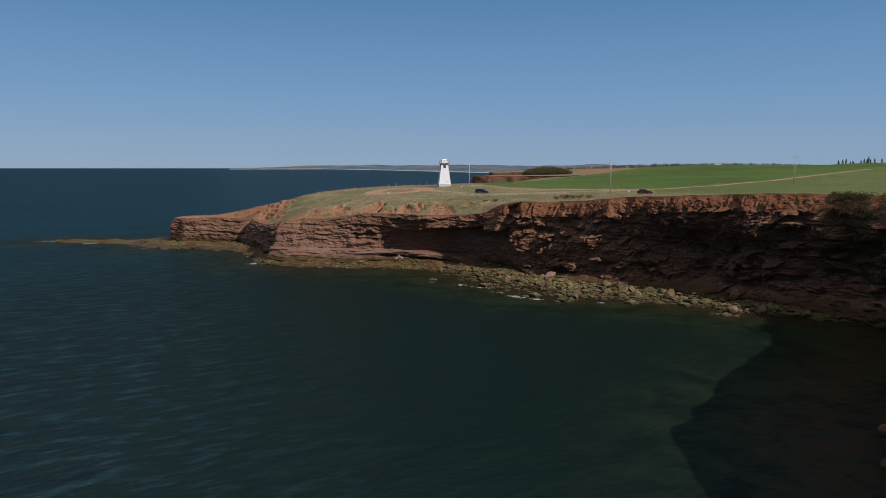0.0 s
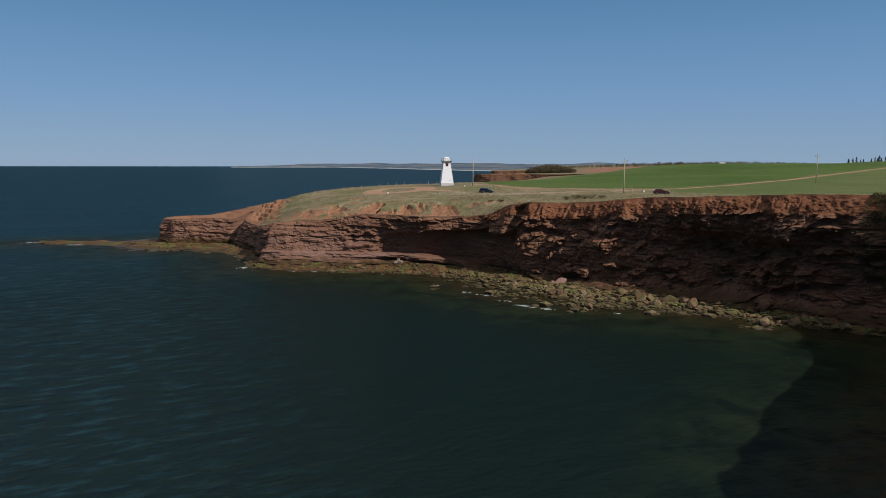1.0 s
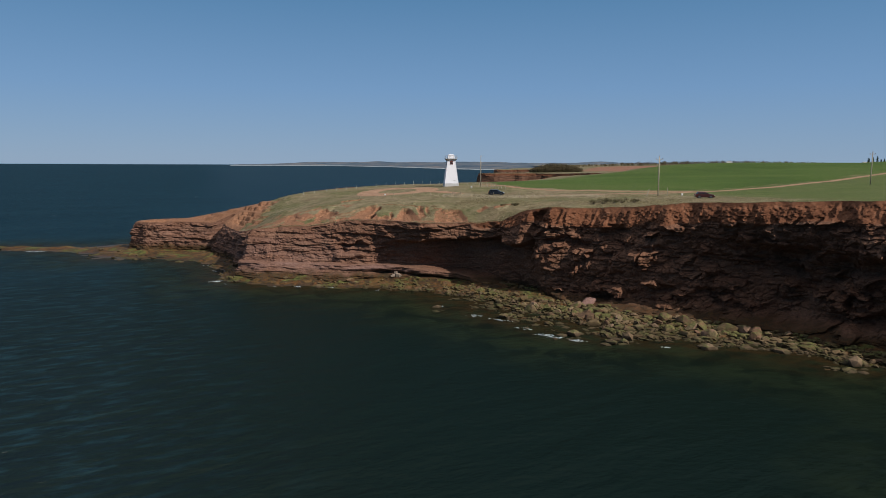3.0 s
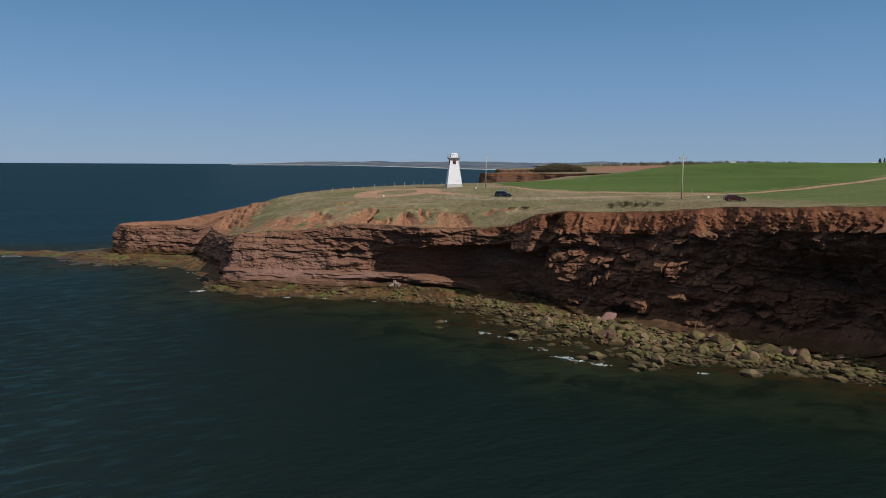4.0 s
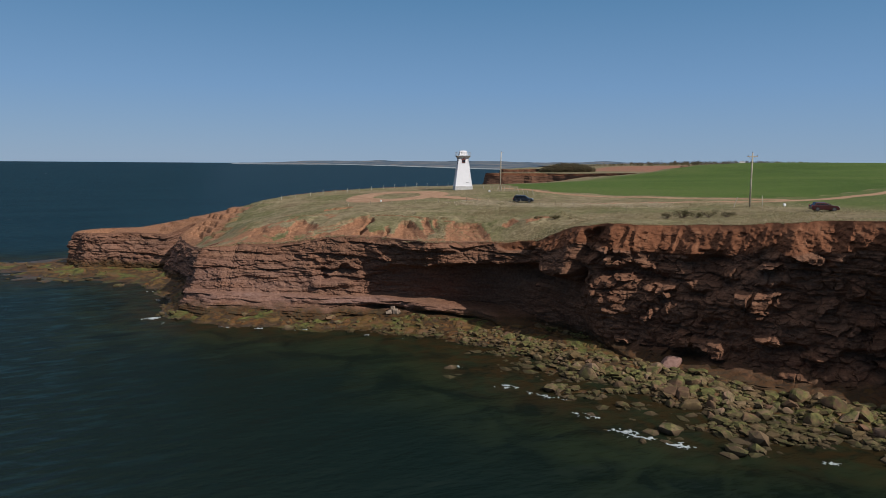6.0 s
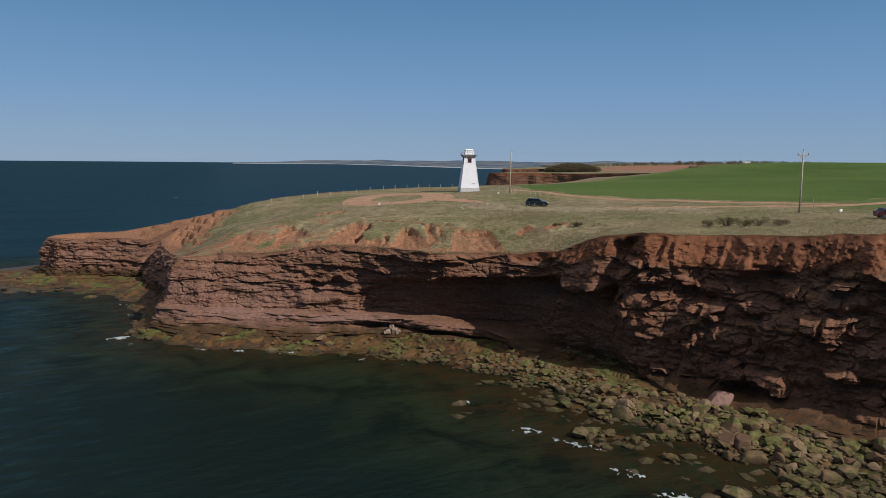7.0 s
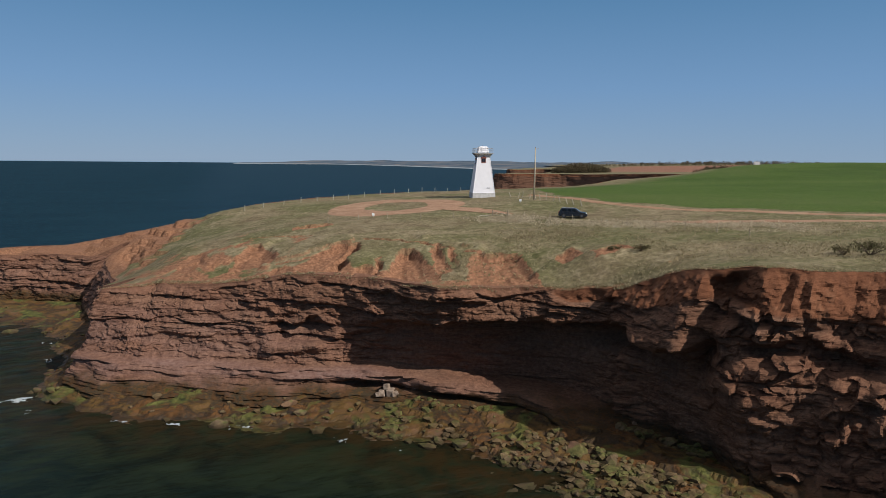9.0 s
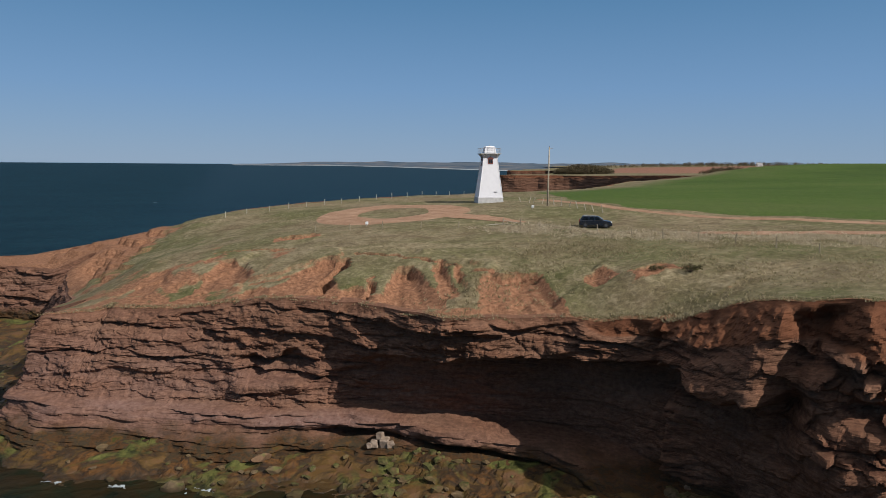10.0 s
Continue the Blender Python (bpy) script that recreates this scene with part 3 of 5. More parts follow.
Z = Z + (top - lip_z)[None, :] * v ** 3
# a turf flap that runs in under the ground sheet
inx, iny = lip_x - out_x * 1.4, lip_y - out_y * 1.4
X = np.vstack([X, inx]); Y = np.vstack([Y, iny]); Z = np.vstack([Z, land(inx, iny) - 0.25])
soil = np.vstack([soil, soil[-1]])
slab_pale = under * sstep(-1.6, -1.1, Z[:-1] - slab_top) * knots([(31, 1), (35, 0.9), (36, 0.25), (38, 0)], K)
pale = np.vstack([slab_pale, slab_pale[-1:] * 0]) + 0.45 * np.broadcast_to(knots([(23, 0.4), (24, 0.7), (28, 0.9), (31, 1.5), (33.5, 1.3), (35, 0.5), (37, 0.2), (38.5, 0)], K), Z.shape) * (1 - 0.75 * sstep(7, 14, Z))
# last mask: painted shade on the massive wall, weaker on the soil rim
me = grid_mesh("cliff", np.stack([X, Y, Z], -1).reshape(-1, 3), sheet(ROWS_UP + 1, len(px)), ROCK, False, soil=(soil * np.broadcast_to(knots([(21, 1), (24, 0.35), (37, 0.35), (38, 1)], K), soil.shape)).ravel(), pale=np.clip(pale, 0, 1).ravel(), wall_shade=(np.broadcast_to(knots([(36, 0), (38.5, 0.6), (40, 1), (57, 1)], K), soil.shape) * (1 - 0.8 * soil)).ravel())
tagged(new("cliff", me), "layered red sandstone sea cliff with crumbling soil rim", "cliff", kind="structure")


# ---- the ground on top: one sheet trimmed to the lip ----
def near_coast(x, y, cx, cy, chunk=4000):
    """Distance to the nearest of the points cx, cy, and its number."""
    d, n = np.empty(x.size), np.empty(x.size, int)
    for a in range(0, x.size, chunk):
        q = (x[a:a + chunk, None] - cx[None]) ** 2 + (y[a:a + chunk, None] - cy[None]) ** 2
        n[a:a + chunk] = q.argmin(1)
        d[a:a + chunk] = np.sqrt(q.min(1))
    return d, n


def dist_line(x, y, line):
    """Distance to a polyline."""
    best = np.full(x.shape, 1e9)
    for (ax, ay), (bx, by) in zip(line[:-1], line[1:]):
        lx, ly = bx - ax, by - ay
        t = np.clip(((x - ax) * lx + (y - ay) * ly) / (lx * lx + ly * ly), 0, 1)
        best = np.minimum(best, np.hypot(x - ax - t * lx, y - ay - t * ly))
    return best


def inside(x, y, ring):
    """Which points lie in a closed ring."""
    hit = np.zeros(x.shape, bool)
    for (ax, ay), (bx, by) in zip(ring, ring[1:] + ring[:1]):
        if ay != by:
            hit ^= ((ay > y) != (by > y)) & (x < (bx - ax) * (y - ay) / (by - ay) + ax)
    return hit


xs = np.concatenate([np.arange(-112, -62, 0.8), np.arange(-62, -40, 0.42), np.arange(-40, 29, 0.29), np.arange(29, 62, 0.45), spread(61, 62, 100, 2700, 0.8, 1.035)[1:]])
ys = np.concatenate([spread(-320, 126, 180, 181, 0.9, 1.035)[:-1], np.arange(181, 213, 0.42), np.arange(213, 243, 0.29), np.arange(243, 264, 0.42), spread(263, 264, 345, 2600, 0.8, 1.035)[1:]])
xs, ys = np.unique(np.round(xs, 3)), np.unique(np.round(ys, 3))
GX, GY = np.meshgrid(xs, ys)
ring_x = np.concatenate([lip_x, [2750, 2750, 420]])
ring_y = np.concatenate([lip_y, [-330, 2650, 2650]])
nx_, ny_ = np.roll(ring_x, -1), np.roll(ring_y, -1)
IN = np.zeros(GX.shape, bool)
for r, yv in enumerate(ys):
    cross = (ring_y > yv) != (ny_ > yv)
    cxs = ring_x[cross] + (yv - ring_y[cross]) / (ny_[cross] - ring_y[cross]) * (nx_[cross] - ring_x[cross])
    IN[r] = (cxs[None, :] > xs[:, None]).sum(1) % 2 == 1
quads = sheet(*GX.shape)
used = IN.ravel()[quads].any(1)
quads = quads[used]
gx, gy = GX.ravel().copy(), GY.ravel().copy()
keep = np.unique(quads)
remap = np.full(gx.size, -1)
remap[keep] = np.arange(len(keep))
quads, gx, gy, gin = remap[quads], gx[keep], gy[keep], IN.ravel()[keep]
lip_d, lip_n = near_coast(gx, gy, lip_x[::3], lip_y[::3])
lip_n *= 3
lip_n[~gin] = near_coast(gx[~gin], gy[~gin], lip_x, lip_y)[1]
gk = pk[lip_n]
gx[~gin], gy[~gin] = lip_x[lip_n[~gin]], lip_y[lip_n[~gin]]
lip_d[~gin] = 0
ROAD = [(9, 264), (16, 256), (25, 248), (36, 241), (46, 237), (58, 232), (70, 227), (82, 228), (100, 241), (122, 261), (152, 289), (200, 332), (260, 385), (400, 500)]
TRACK = [(24, 296), (28, 284), (33, 271), (42, 259), (54, 249), (66, 238), (78, 229)]
FIELD = [(28, 345), (29, 300), (33, 283), (39, 270), (48, 260), (62, 248), (78, 237), (86, 238), (104, 253), (160, 303), (268, 400), (720, 800), (420, 760), (290, 636), (262, 606), (192, 540), (120, 465), (52, 376)]
PLOUGH = [(260, 880), (700, 830), (1500, 1250), (1200, 1750), (420, 1600), (250, 1150)]
wob_x, wob_y = gx + 2.0 * vnoise(gx / 7, gy / 7, 1.1), gy + 2.0 * vnoise(gx / 7, gy / 7, 6.1)
field = inside(wob_x, wob_y, FIELD).astype(float)
verge = (gx > 62) & (gx < 1400) & ~inside(gx, gy, FIELD) & (lip_d > 3) & (gy < 480) & ~inside(gx, gy, PLOUGH)
field = field * np.where(gy > 330, sstep(8, 26, lip_d + 5 * vnoise(gx / 20, gy / 20, 3.0)), 1.0)
field = np.maximum(field, np.where(verge, sstep(64, 84, gx) * 0.75, 0))
ploughed = inside(wob_x, wob_y, PLOUGH).astype(float)
slump = sstep(29.5, 32, gk) * (1 - sstep(37.4, 38.6, gk)) * (1 - sstep(13, 20, lip_d))
rough = 1 - field
gz = land(gx, gy) + 0.22 * fbm(gx / 11, gy / 11) * rough + 0.1 * fbm(gx / 2.5, gy / 2.5, 2.0, 3) * rough * (gy < 500)
n1 = fbm(gx / 6.5, gy / 8.0, 5.0, 4) + 0.05 * np.sin(gx / 3)
scarp = sstep(-0.1, 0.06, n1)
gz += slump * sstep(0, 5, lip_d) * (0.5 * scarp - 0.25)
# slips of bare soil below torn turf: head, foot, half width at head and foot, drop
SLIPS = [((-36.5, 244.0), (-34.5, 236.5), 0.8, 3.0, 0.5), ((-26.9, 242.5), (-25.0, 234.0), 0.6, 3.6, 0.9), ((-12.3, 236.3), (-15.8, 227.5), 0.7, 3.6, 1.2), ((-3.2, 231.0), (-2.3, 219.5), 0.5, 3.9, 1.5),
         ((8.6, 226.0), (8.8, 216.5), 3.0, 4.6, 1.2), ((0.6, 230.5), (1.8, 221.5), 0.5, 0.9, 0.8), ((-20.0, 256.0), (-19.4, 252.0), 3.0, 3.4, 0.8), ((17.0, 223.6), (17.8, 220.6), 1.2, 1.8, 0.6), ((22.0, 221.6), (22.6, 218.8), 2.4, 2.8, 0.5),
         ((-20.5, 231.0), (-20.0, 226.5), 1.0, 2.2, 0.6), ((-8.6, 226.5), (-8.2, 222.0), 1.0, 1.7, 0.6)]
slipped = np.zeros(gx.size)
torn = 0.45 * vnoise(gx / 1.1, gy / 1.1, 7.0) + 0.3 * vnoise(gx / 0.5, gy / 0.5, 8.0)
for (hx_, hy_), (fx_, fy_), w0_, w1_, drop in SLIPS:
    ln_ = math.hypot(fx_ - hx_, fy_ - hy_)
    ex_, ey_ = (fx_ - hx_) / ln_, (fy_ - hy_) / ln_
    along = ((gx - hx_) * ex_ + (gy - hy_) * ey_) / ln_ + torn / ln_
    across = -(gx - hx_) * ey_ + (gy - hy_) * ex_
    half = w0_ + (w1_ - w0_) * np.clip(along, 0, 1) ** 0.8
    hit = sstep(0.0, 0.05, along) * (1 - sstep(0.95, 1.25, along)) * (1 - sstep(half - 0.2, half + 0.25, np.abs(across) + torn * 0.8))
    ribs = 1 - 2 * np.abs(vnoise(across / np.maximum(half, 0.4) * 3.2 + hx_, along * 1.5, 2.0))
    gz -= hit * drop * (0.25 + 0.75 * (1 - np.clip(along, 0, 1)) ** 0.8) * np.clip(1.15 - (across / (half + 0.2)) ** 2, 0, 1) - hit * 0.22 * ribs * np.clip(along * 2, 0, 1)
    slipped = np.maximum(slipped, hit)
for line, width, deep in (([(-12.9, 226), (-11.7, 228.5), (-12.0, 230.5), (-10.8, 232.5), (-10.6, 235.5)], 0.62, 2.4), ([(-9.5, 238.5), (-5.1, 235.8), (-1.2, 233.4), (2.9, 228.4), (3.3, 225.5)], 0.25, 0.6),
                          ([(-21.5, 233), (-17, 232.6), (-13.5, 235.8)], 0.22, 0.5), ([(4.6, 227.0), (8.5, 226.6), (12.0, 225.6)], 0.2, 0.5), ([(-6.5, 224), (-6.9, 228)], 0.25, 0.9), ([(-30, 248), (-24, 247), (-19, 244.5)], 0.25, 0.45)):
    crack = dist_line(gx + 0.9 * torn, gy + 0.9 * torn, line)
    gz -= deep * (1 - sstep(width * 0.4, width * 1.5, crack))
    slipped = np.maximum(slipped, 0.8 * (1 - sstep(width, width * 1.8, crack)))
cape = sstep(-46, -58, gx + 7 * fbm(gx / 8, gy / 8, 13.0, 4)) * (gy > 235)
beds = 1.3 * np.floor((gz + 1.3 * n1) / 1.3) + 0.2 * fbm(gx / 2, gy / 2, 8.0, 3)
gz = np.where(gin, gz + cape * sstep(1, 4, lip_d) * (beds - gz), gz)
gz[~gin] = top[lip_n[~gin]] + 0.03
gkw = gk + 2.2 * fbm(gx / 6, gy / 6, 51.0, 4)
bare = np.clip(cape * (0.95 - 0.35 * sstep(-52, -44, gx)), 0, 1)
bare = np.maximum(bare, 0.6 * sstep(28.5, 31, gkw) * (1 - sstep(31.5, 34.5, gkw)) * (1 - sstep(14, 26, lip_d + 6 * n1)))
patchy = slump * (1 - 0.55 * sstep(32.5, 34.5, gkw))
bare = np.maximum(bare, patchy * (0.34 + 0.22 * np.exp(-(n1 / 0.11) ** 2)) + patchy * 0.25 * sstep(0.1, 0.4, fbm(gx / 4, gy / 9, 9.0, 3)))
bare = np.maximum(bare, slipped)
frayed = 0.9 + sstep(30, 31.5, gk) * (1 - sstep(36.3, 37.6, gk)) * (1.2 * (1 - sstep(34.5, 36, gk)) + 6.0 * np.clip(0.3 + 0.9 * fbm(gx / 3.0, gy / 3.0, 44.0, 4), 0, 1))
bare = np.maximum(bare, (1 - sstep(frayed * 0.3, frayed * 1.2, lip_d)) * (0.55 + 0.3 * sstep(1, 2.5, frayed)))
bare = np.maximum(bare, 0.6 * (1 - sstep(0.8, 2.6, dist_line(gx, gy, TRACK))))
me = grid_mesh("ground", np.stack([gx, gy, gz], 1), quads, TURF, True, field=field, bare=bare, plough=ploughed)
tagged(new("ground", me), "grassy cliff-top headland with a sown green field", "ground", kind="structure")


order_x = np.argsort(gx)
by_x = gx[order_x]


def ground_z(x, y):
    """The height of the ground sheet near a place."""
    for reach in (4, 60, 4000):
        a, b = np.searchsorted(by_x, (x - reach, x + reach))
        n = order_x[a:b]
        n = n[np.abs(gy[n] - y) < reach]
        if len(n) > 8:
            break
    q = (gx[n] - x) ** 2 + (gy[n] - y) ** 2
    near = np.argpartition(q, 4)[:4]
    w = 1 / (q[near] + 0.02)
    return float((gz[n[near]] * w).sum() / w.sum())


# ---- the rock shelf at the foot ----
sx, sy = np.meshgrid(spread(-152, -58, 80, 98, 0.34, 1.05), spread(52, 66, 236, 312, 0.36, 1.05))
shape = sx.shape
sx, sy = sx.ravel() + 0.15 * vnoise(sx.ravel() * 3, sy.ravel() * 3), sy.ravel()
cd, cn = near_coast(sx, sy, px[::3], py[::3])
ck = pk[::3][cn]
u = cd / (knots(SHELF_WIDTH, ck) * (1 + 0.3 * fbm(sx / 9, sy / 9, 3.0, 3)))
spit = dist_line(sx, sy, [(-102, 286), (-122, 288), (-138, 290), (-149, 292)]) / (np.interp(sx, [-150, -125, -100], [4, 7, 11]) * (1 + 0.35 * fbm(sx / 7, sy / 7, 8.0, 3)))
u = np.minimum(u, spit)
tall = knots([(0, 1), (24, 1.2), (30, 1.6), (33, 2.2), (36, 2.2), (40, 1.8), (46, 1.5), (48, 1.2), (49.5, 0.45), (57, 0.3)], ck)
awash = knots([(35.3, 0), (36.3, 1), (38.8, 1), (39.8, 0.35), (47, 0.25), (49, 0.6), (57, 0.6)], ck)
sz = tall * np.where(u < 1, np.clip(1 - u, 0, 1) ** 1.1, 1 - u) - 0.12 - 0.7 * awash * sstep(0.3, 0.75, u) - knots([(48.6, 0), (49.6, 1.3), (57, 1.3)], ck)
n2 = fbm(sx / 5, sy / 3.2, 1.0, 4)
sz = sz + 0.75 * n2 + 0.3 * fbm(sx / 1.3, sy / 1.1, 2.0, 3)
ter = sz / 0.55 + 0.35 * vnoise(sx / 4, sy / 4, 4.0)
sz = 0.25 * sz + 0.75 * 0.55 * (np.floor(ter) + sstep(0.7, 1.0, ter - np.floor(ter)) + 0.1) + 0.08 * fbm(sx / 0.6, sy / 0.6, 3.0, 2)
ok = (u < 1.4).reshape(shape)
quads = sheet(*shape)
quads = quads[ok.ravel()[quads].all(1)]
keep = np.unique(quads)
remap = np.full(sx.size, -1)
remap[keep] = np.arange(len(keep))
SHX, SHY, SHZ, SHU, SHK = sx[keep], sy[keep], sz[keep], u[keep], ck[keep]
me = grid_mesh("rock_shelf", np.stack([SHX, SHY, SHZ], 1), remap[quads], SHELF, False)
tagged(new("rock_shelf", me), "wave-cut rock shelf with green and ochre seaweed", "rock shelf", kind="structure")


def shelf_z(x, y):
    return float(SHZ[((SHX - x) ** 2 + (SHY - y) ** 2).argmin()])


# ---- the sea, to the horizon ----
wx, wy = np.meshgrid(spread(-4950, -160, 100, 4950, 2.0, 1.12), spread(-4950, 30, 320, 4950, 2.0, 1.12))
shape = wx.shape
wx, wy = wx.ravel(), wy.ravel()
cd, cn = near_coast(wx, wy, px[::3], py[::3])
cw = knots(SHELF_WIDTH, pk[::3][cn])
off = cd - cw
spit_d = dist_line(wx, wy, [(-102, 286), (-148, 292)]) - 7
off = np.minimum(off, spit_d)
shallow = np.clip(1 - off / 34, 0, 1)
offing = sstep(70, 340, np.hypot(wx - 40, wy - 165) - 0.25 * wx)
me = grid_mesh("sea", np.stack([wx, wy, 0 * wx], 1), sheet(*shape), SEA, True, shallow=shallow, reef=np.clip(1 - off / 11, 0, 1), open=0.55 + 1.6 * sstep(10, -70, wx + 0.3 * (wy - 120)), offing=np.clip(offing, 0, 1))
tagged(new("sea", me), "dark blue-green sea with wind ripples", "sea", kind="structure")


# ---- helpers for things ----
def part(name, bm, material, parent=None, label="", m=None, smooth=False):
    """Links a bmesh as one mesh object, under a thing or part."""
    me = bpy.data.meshes.new(name)
    bm.to_mesh(me)
    bm.free()
    if smooth:
        me.polygons.foreach_set("use_smooth", np.full(len(me.polygons), True))
    me.materials.append(material)
    ob = new(name, me)
    if parent is not None:
        ob.parent = parent
    if m is not None:
        ob.matrix_basis = m
    if label:
        tagged(ob, label)
    return ob


def soup(name, verts, faces, material, **attrs):
    """One mesh from arrays of vertices and faces."""
    me = bpy.data.meshes.new(name)
    me.from_pydata([tuple(p) for p in verts], [], [tuple(f) for f in faces])
    me.materials.append(material)
    return me


def box(sx, sy, sz, z0=0.0, bevel=0.0, bm=None, at=(0, 0)):
    """A box that stands on z0, centred on at."""
    own = bm or bmesh.new()
    made = bmesh.ops.create_cube(own, size=1, matrix=Matrix.Translation((at[0], at[1], z0 + sz / 2)) @ Matrix.Diagonal((sx, sy, sz, 1)))
    if bevel:
        edges = list({e for w in made["verts"] for e in w.link_edges})
        bmesh.ops.bevel(own, geom=edges, offset=bevel, segments=2, profile=0.5, affect="EDGES")
    return own


def frustum(w0, d0, w1, d1, z0, z1, bevel=0.0):
    """A four-sided block that tapers from z0 to z1."""
    bm = bmesh.new()
    a = [bm.verts.new((sx * w0 / 2, sy * d0 / 2, z0)) for sx, sy in ((-1, -1), (1, -1), (1, 1), (-1, 1))]
    b = [bm.verts.new((sx * w1 / 2, sy * d1 / 2, z1)) for sx, sy in ((-1, -1), (1, -1), (1, 1), (-1, 1))]
    bm.faces.new(a[::-1])
    bm.faces.new(b)
    for i in range(4):
        bm.faces.new((a[i], a[(i + 1) % 4], b[(i + 1) % 4], b[i]))
    if bevel:
        bmesh.ops.bevel(bm, geom=bm.edges[:], offset=bevel, segments=2, profile=0.5, affect="EDGES")
    return bm


def rod(a, b, r0, r1=None, sides=8, bm=None):
    """A round bar from a to b."""
    own = bm or bmesh.new()
    a, b = Vector(a), Vector(b)
    d = b - a
    m = Matrix.Translation((a + b) / 2) @ d.to_track_quat("Z", "Y").to_matrix().to_4x4()
    bmesh.ops.create_cone(own, cap_ends=True, segments=sides, radius1=r0, radius2=r1 if r1 is not None else r0, depth=d.length, matrix=m)
    return own


def slab(profile, half):
    """A side profile of (x, z), made as wide as 2 * half along y."""
    bm = bmesh.new()
    a = [bm.verts.new((x, -half, z)) for x, z in profile]
    b = [bm.verts.new((x, half, z)) for x, z in profile]
    bm.faces.new(a)
    bm.faces.new(b[::-1])
    n = len(profile)
    for i in range(n):
        bm.faces.new((a[(i + 1) % n], a[i], b[i], b[(i + 1) % n]))
    bmesh.ops.recalc_face_normals(bm, faces=bm.faces[:])
    return bm


rng = random.Random(7)

# ---- materials of the things ----
WHITE = plain("white_shingle_paint", (0.66, 0.65, 0.675), 0.7, 0.3, vary=0.04, scale=1.2)
TRIM = plain("dark_red_trim", (0.16, 0.045, 0.03), 0.6)
CONCRETE = plain("grey_concrete", (0.42, 0.41, 0.4), 0.9, 0.2, vary=0.2, scale=1.5)
DECK = plain("weathered_deck", (0.3, 0.29, 0.28), 0.8)
IRON = plain("grey_iron", (0.32, 0.32, 0.33), 0.5, 0.5, 0.3)
POLE = plain("silvered_pole_wood", (0.36, 0.31, 0.24), 0.9, 0.2, vary=0.25, scale=2.0)
POST = plain("weathered_post_wood", (0.3, 0.25, 0.18), 0.9, 0.2, vary=0.3, scale=4.0)
PALE_POST = plain("bleached_post_wood", (0.38, 0.34, 0.27), 0.9, 0.2, vary=0.2, scale=4.0)
PORCELAIN = plain("brown_porcelain", (0.1, 0.06, 0.05), 0.25)
NAVY = plain("navy_car_paint", (0.009, 0.014, 0.023), 0.22, 0.6, vary=0.05)
MAROON = plain("maroon_car_paint", (0.045, 0.009, 0.009), 0.25, 0.6, vary=0.05)
TYRE = plain("tyre_rubber", (0.02, 0.02, 0.02), 0.85)
RIM = plain("dark_alloy_rim", (0.1, 0.1, 0.105), 0.4, 0.5, 0.6)
LAMP_W = plain("clear_headlamp", (0.75, 0.76, 0.78), 0.15, 0.6)
LAMP_R = plain("red_tail_lamp", (0.35, 0.02, 0.02), 0.2, 0.6)
MARKER = plain("white_marker_paint", (0.78, 0.78, 0.76), 0.6)
gl = Nodes("dark_glass", 0.05, 0.5)
GLASS = gl.done((0.012, 0.016, 0.02))
dirt = Nodes("red_dirt_road", 0.95, 0.1)
dn = dirt.noise(dirt.pos(), 0.5, 6, 0.65)
df = dirt.noise(dirt.pos(), 4.0, 5, 0.7)
DIRT = dirt.done(dirt.mix(0.5, dirt.ramp(dn, (0.3, (0.2, 0.112, 0.07)), (0.5, (0.27, 0.162, 0.104)), (0.7, (0.33, 0.215, 0.145))), dirt.ramp(df, (0.3, (0.3, 0.3, 0.3)), (0.7, (0.7, 0.7, 0.7))), "OVERLAY"), dirt.bump(df, 0.5, 0.05))
st = Nodes("straw_grass", 0.95, 0.1)
STRAW = st.done(st.ramp(st.island(), (0.0, (0.2, 0.165, 0.09)), (0.4, (0.3, 0.245, 0.15)), (0.7, (0.4, 0.335, 0.215)), (1.0, (0.17, 0.165, 0.07))))
sc = Nodes("scrub_leaves", 0.95, 0.1)
SCRUB = sc.done(sc.ramp(sc.island(), (0.0, (0.05, 0.042, 0.022)), (0.4, (0.085, 0.072, 0.035)), (0.7, (0.1, 0.1, 0.04)), (1.0, (0.16, 0.13, 0.08))))
fw = Nodes("spring_wood", 0.95, 0.1)
WOOD = fw.done(fw.ramp(fw.island(), (0.0, (0.08, 0.06, 0.04)), (0.5, (0.13, 0.1, 0.062)), (0.8, (0.11, 0.105, 0.05)), (1.0, (0.17, 0.13, 0.09))))
sp = Nodes("spruce_needles", 0.95, 0.1)
SPRUCE = sp.done(sp.ramp(sp.island(), (0.0, (0.02, 0.035, 0.02)), (1.0, (0.045, 0.065, 0.032))))
def thin_leaf(n):
    """Lets light through a leaf or blade."""
    tr = n.t.nodes.new("ShaderNodeBsdfTranslucent")
    src = n.p.inputs["Base Color"].links[0].from_socket
    n.t.links.new(src, tr.inputs["Color"])
    both = n.t.nodes.new("ShaderNodeMixShader")
    both.inputs[0].default_value = 0.45
    n.t.links.new(n.p.outputs[0], both.inputs[1])
    n.t.links.new(tr.outputs[0], both.inputs[2])
    n.t.links.new(both.outputs[0], n.t.nodes["Material Output"].inputs["Surface"])


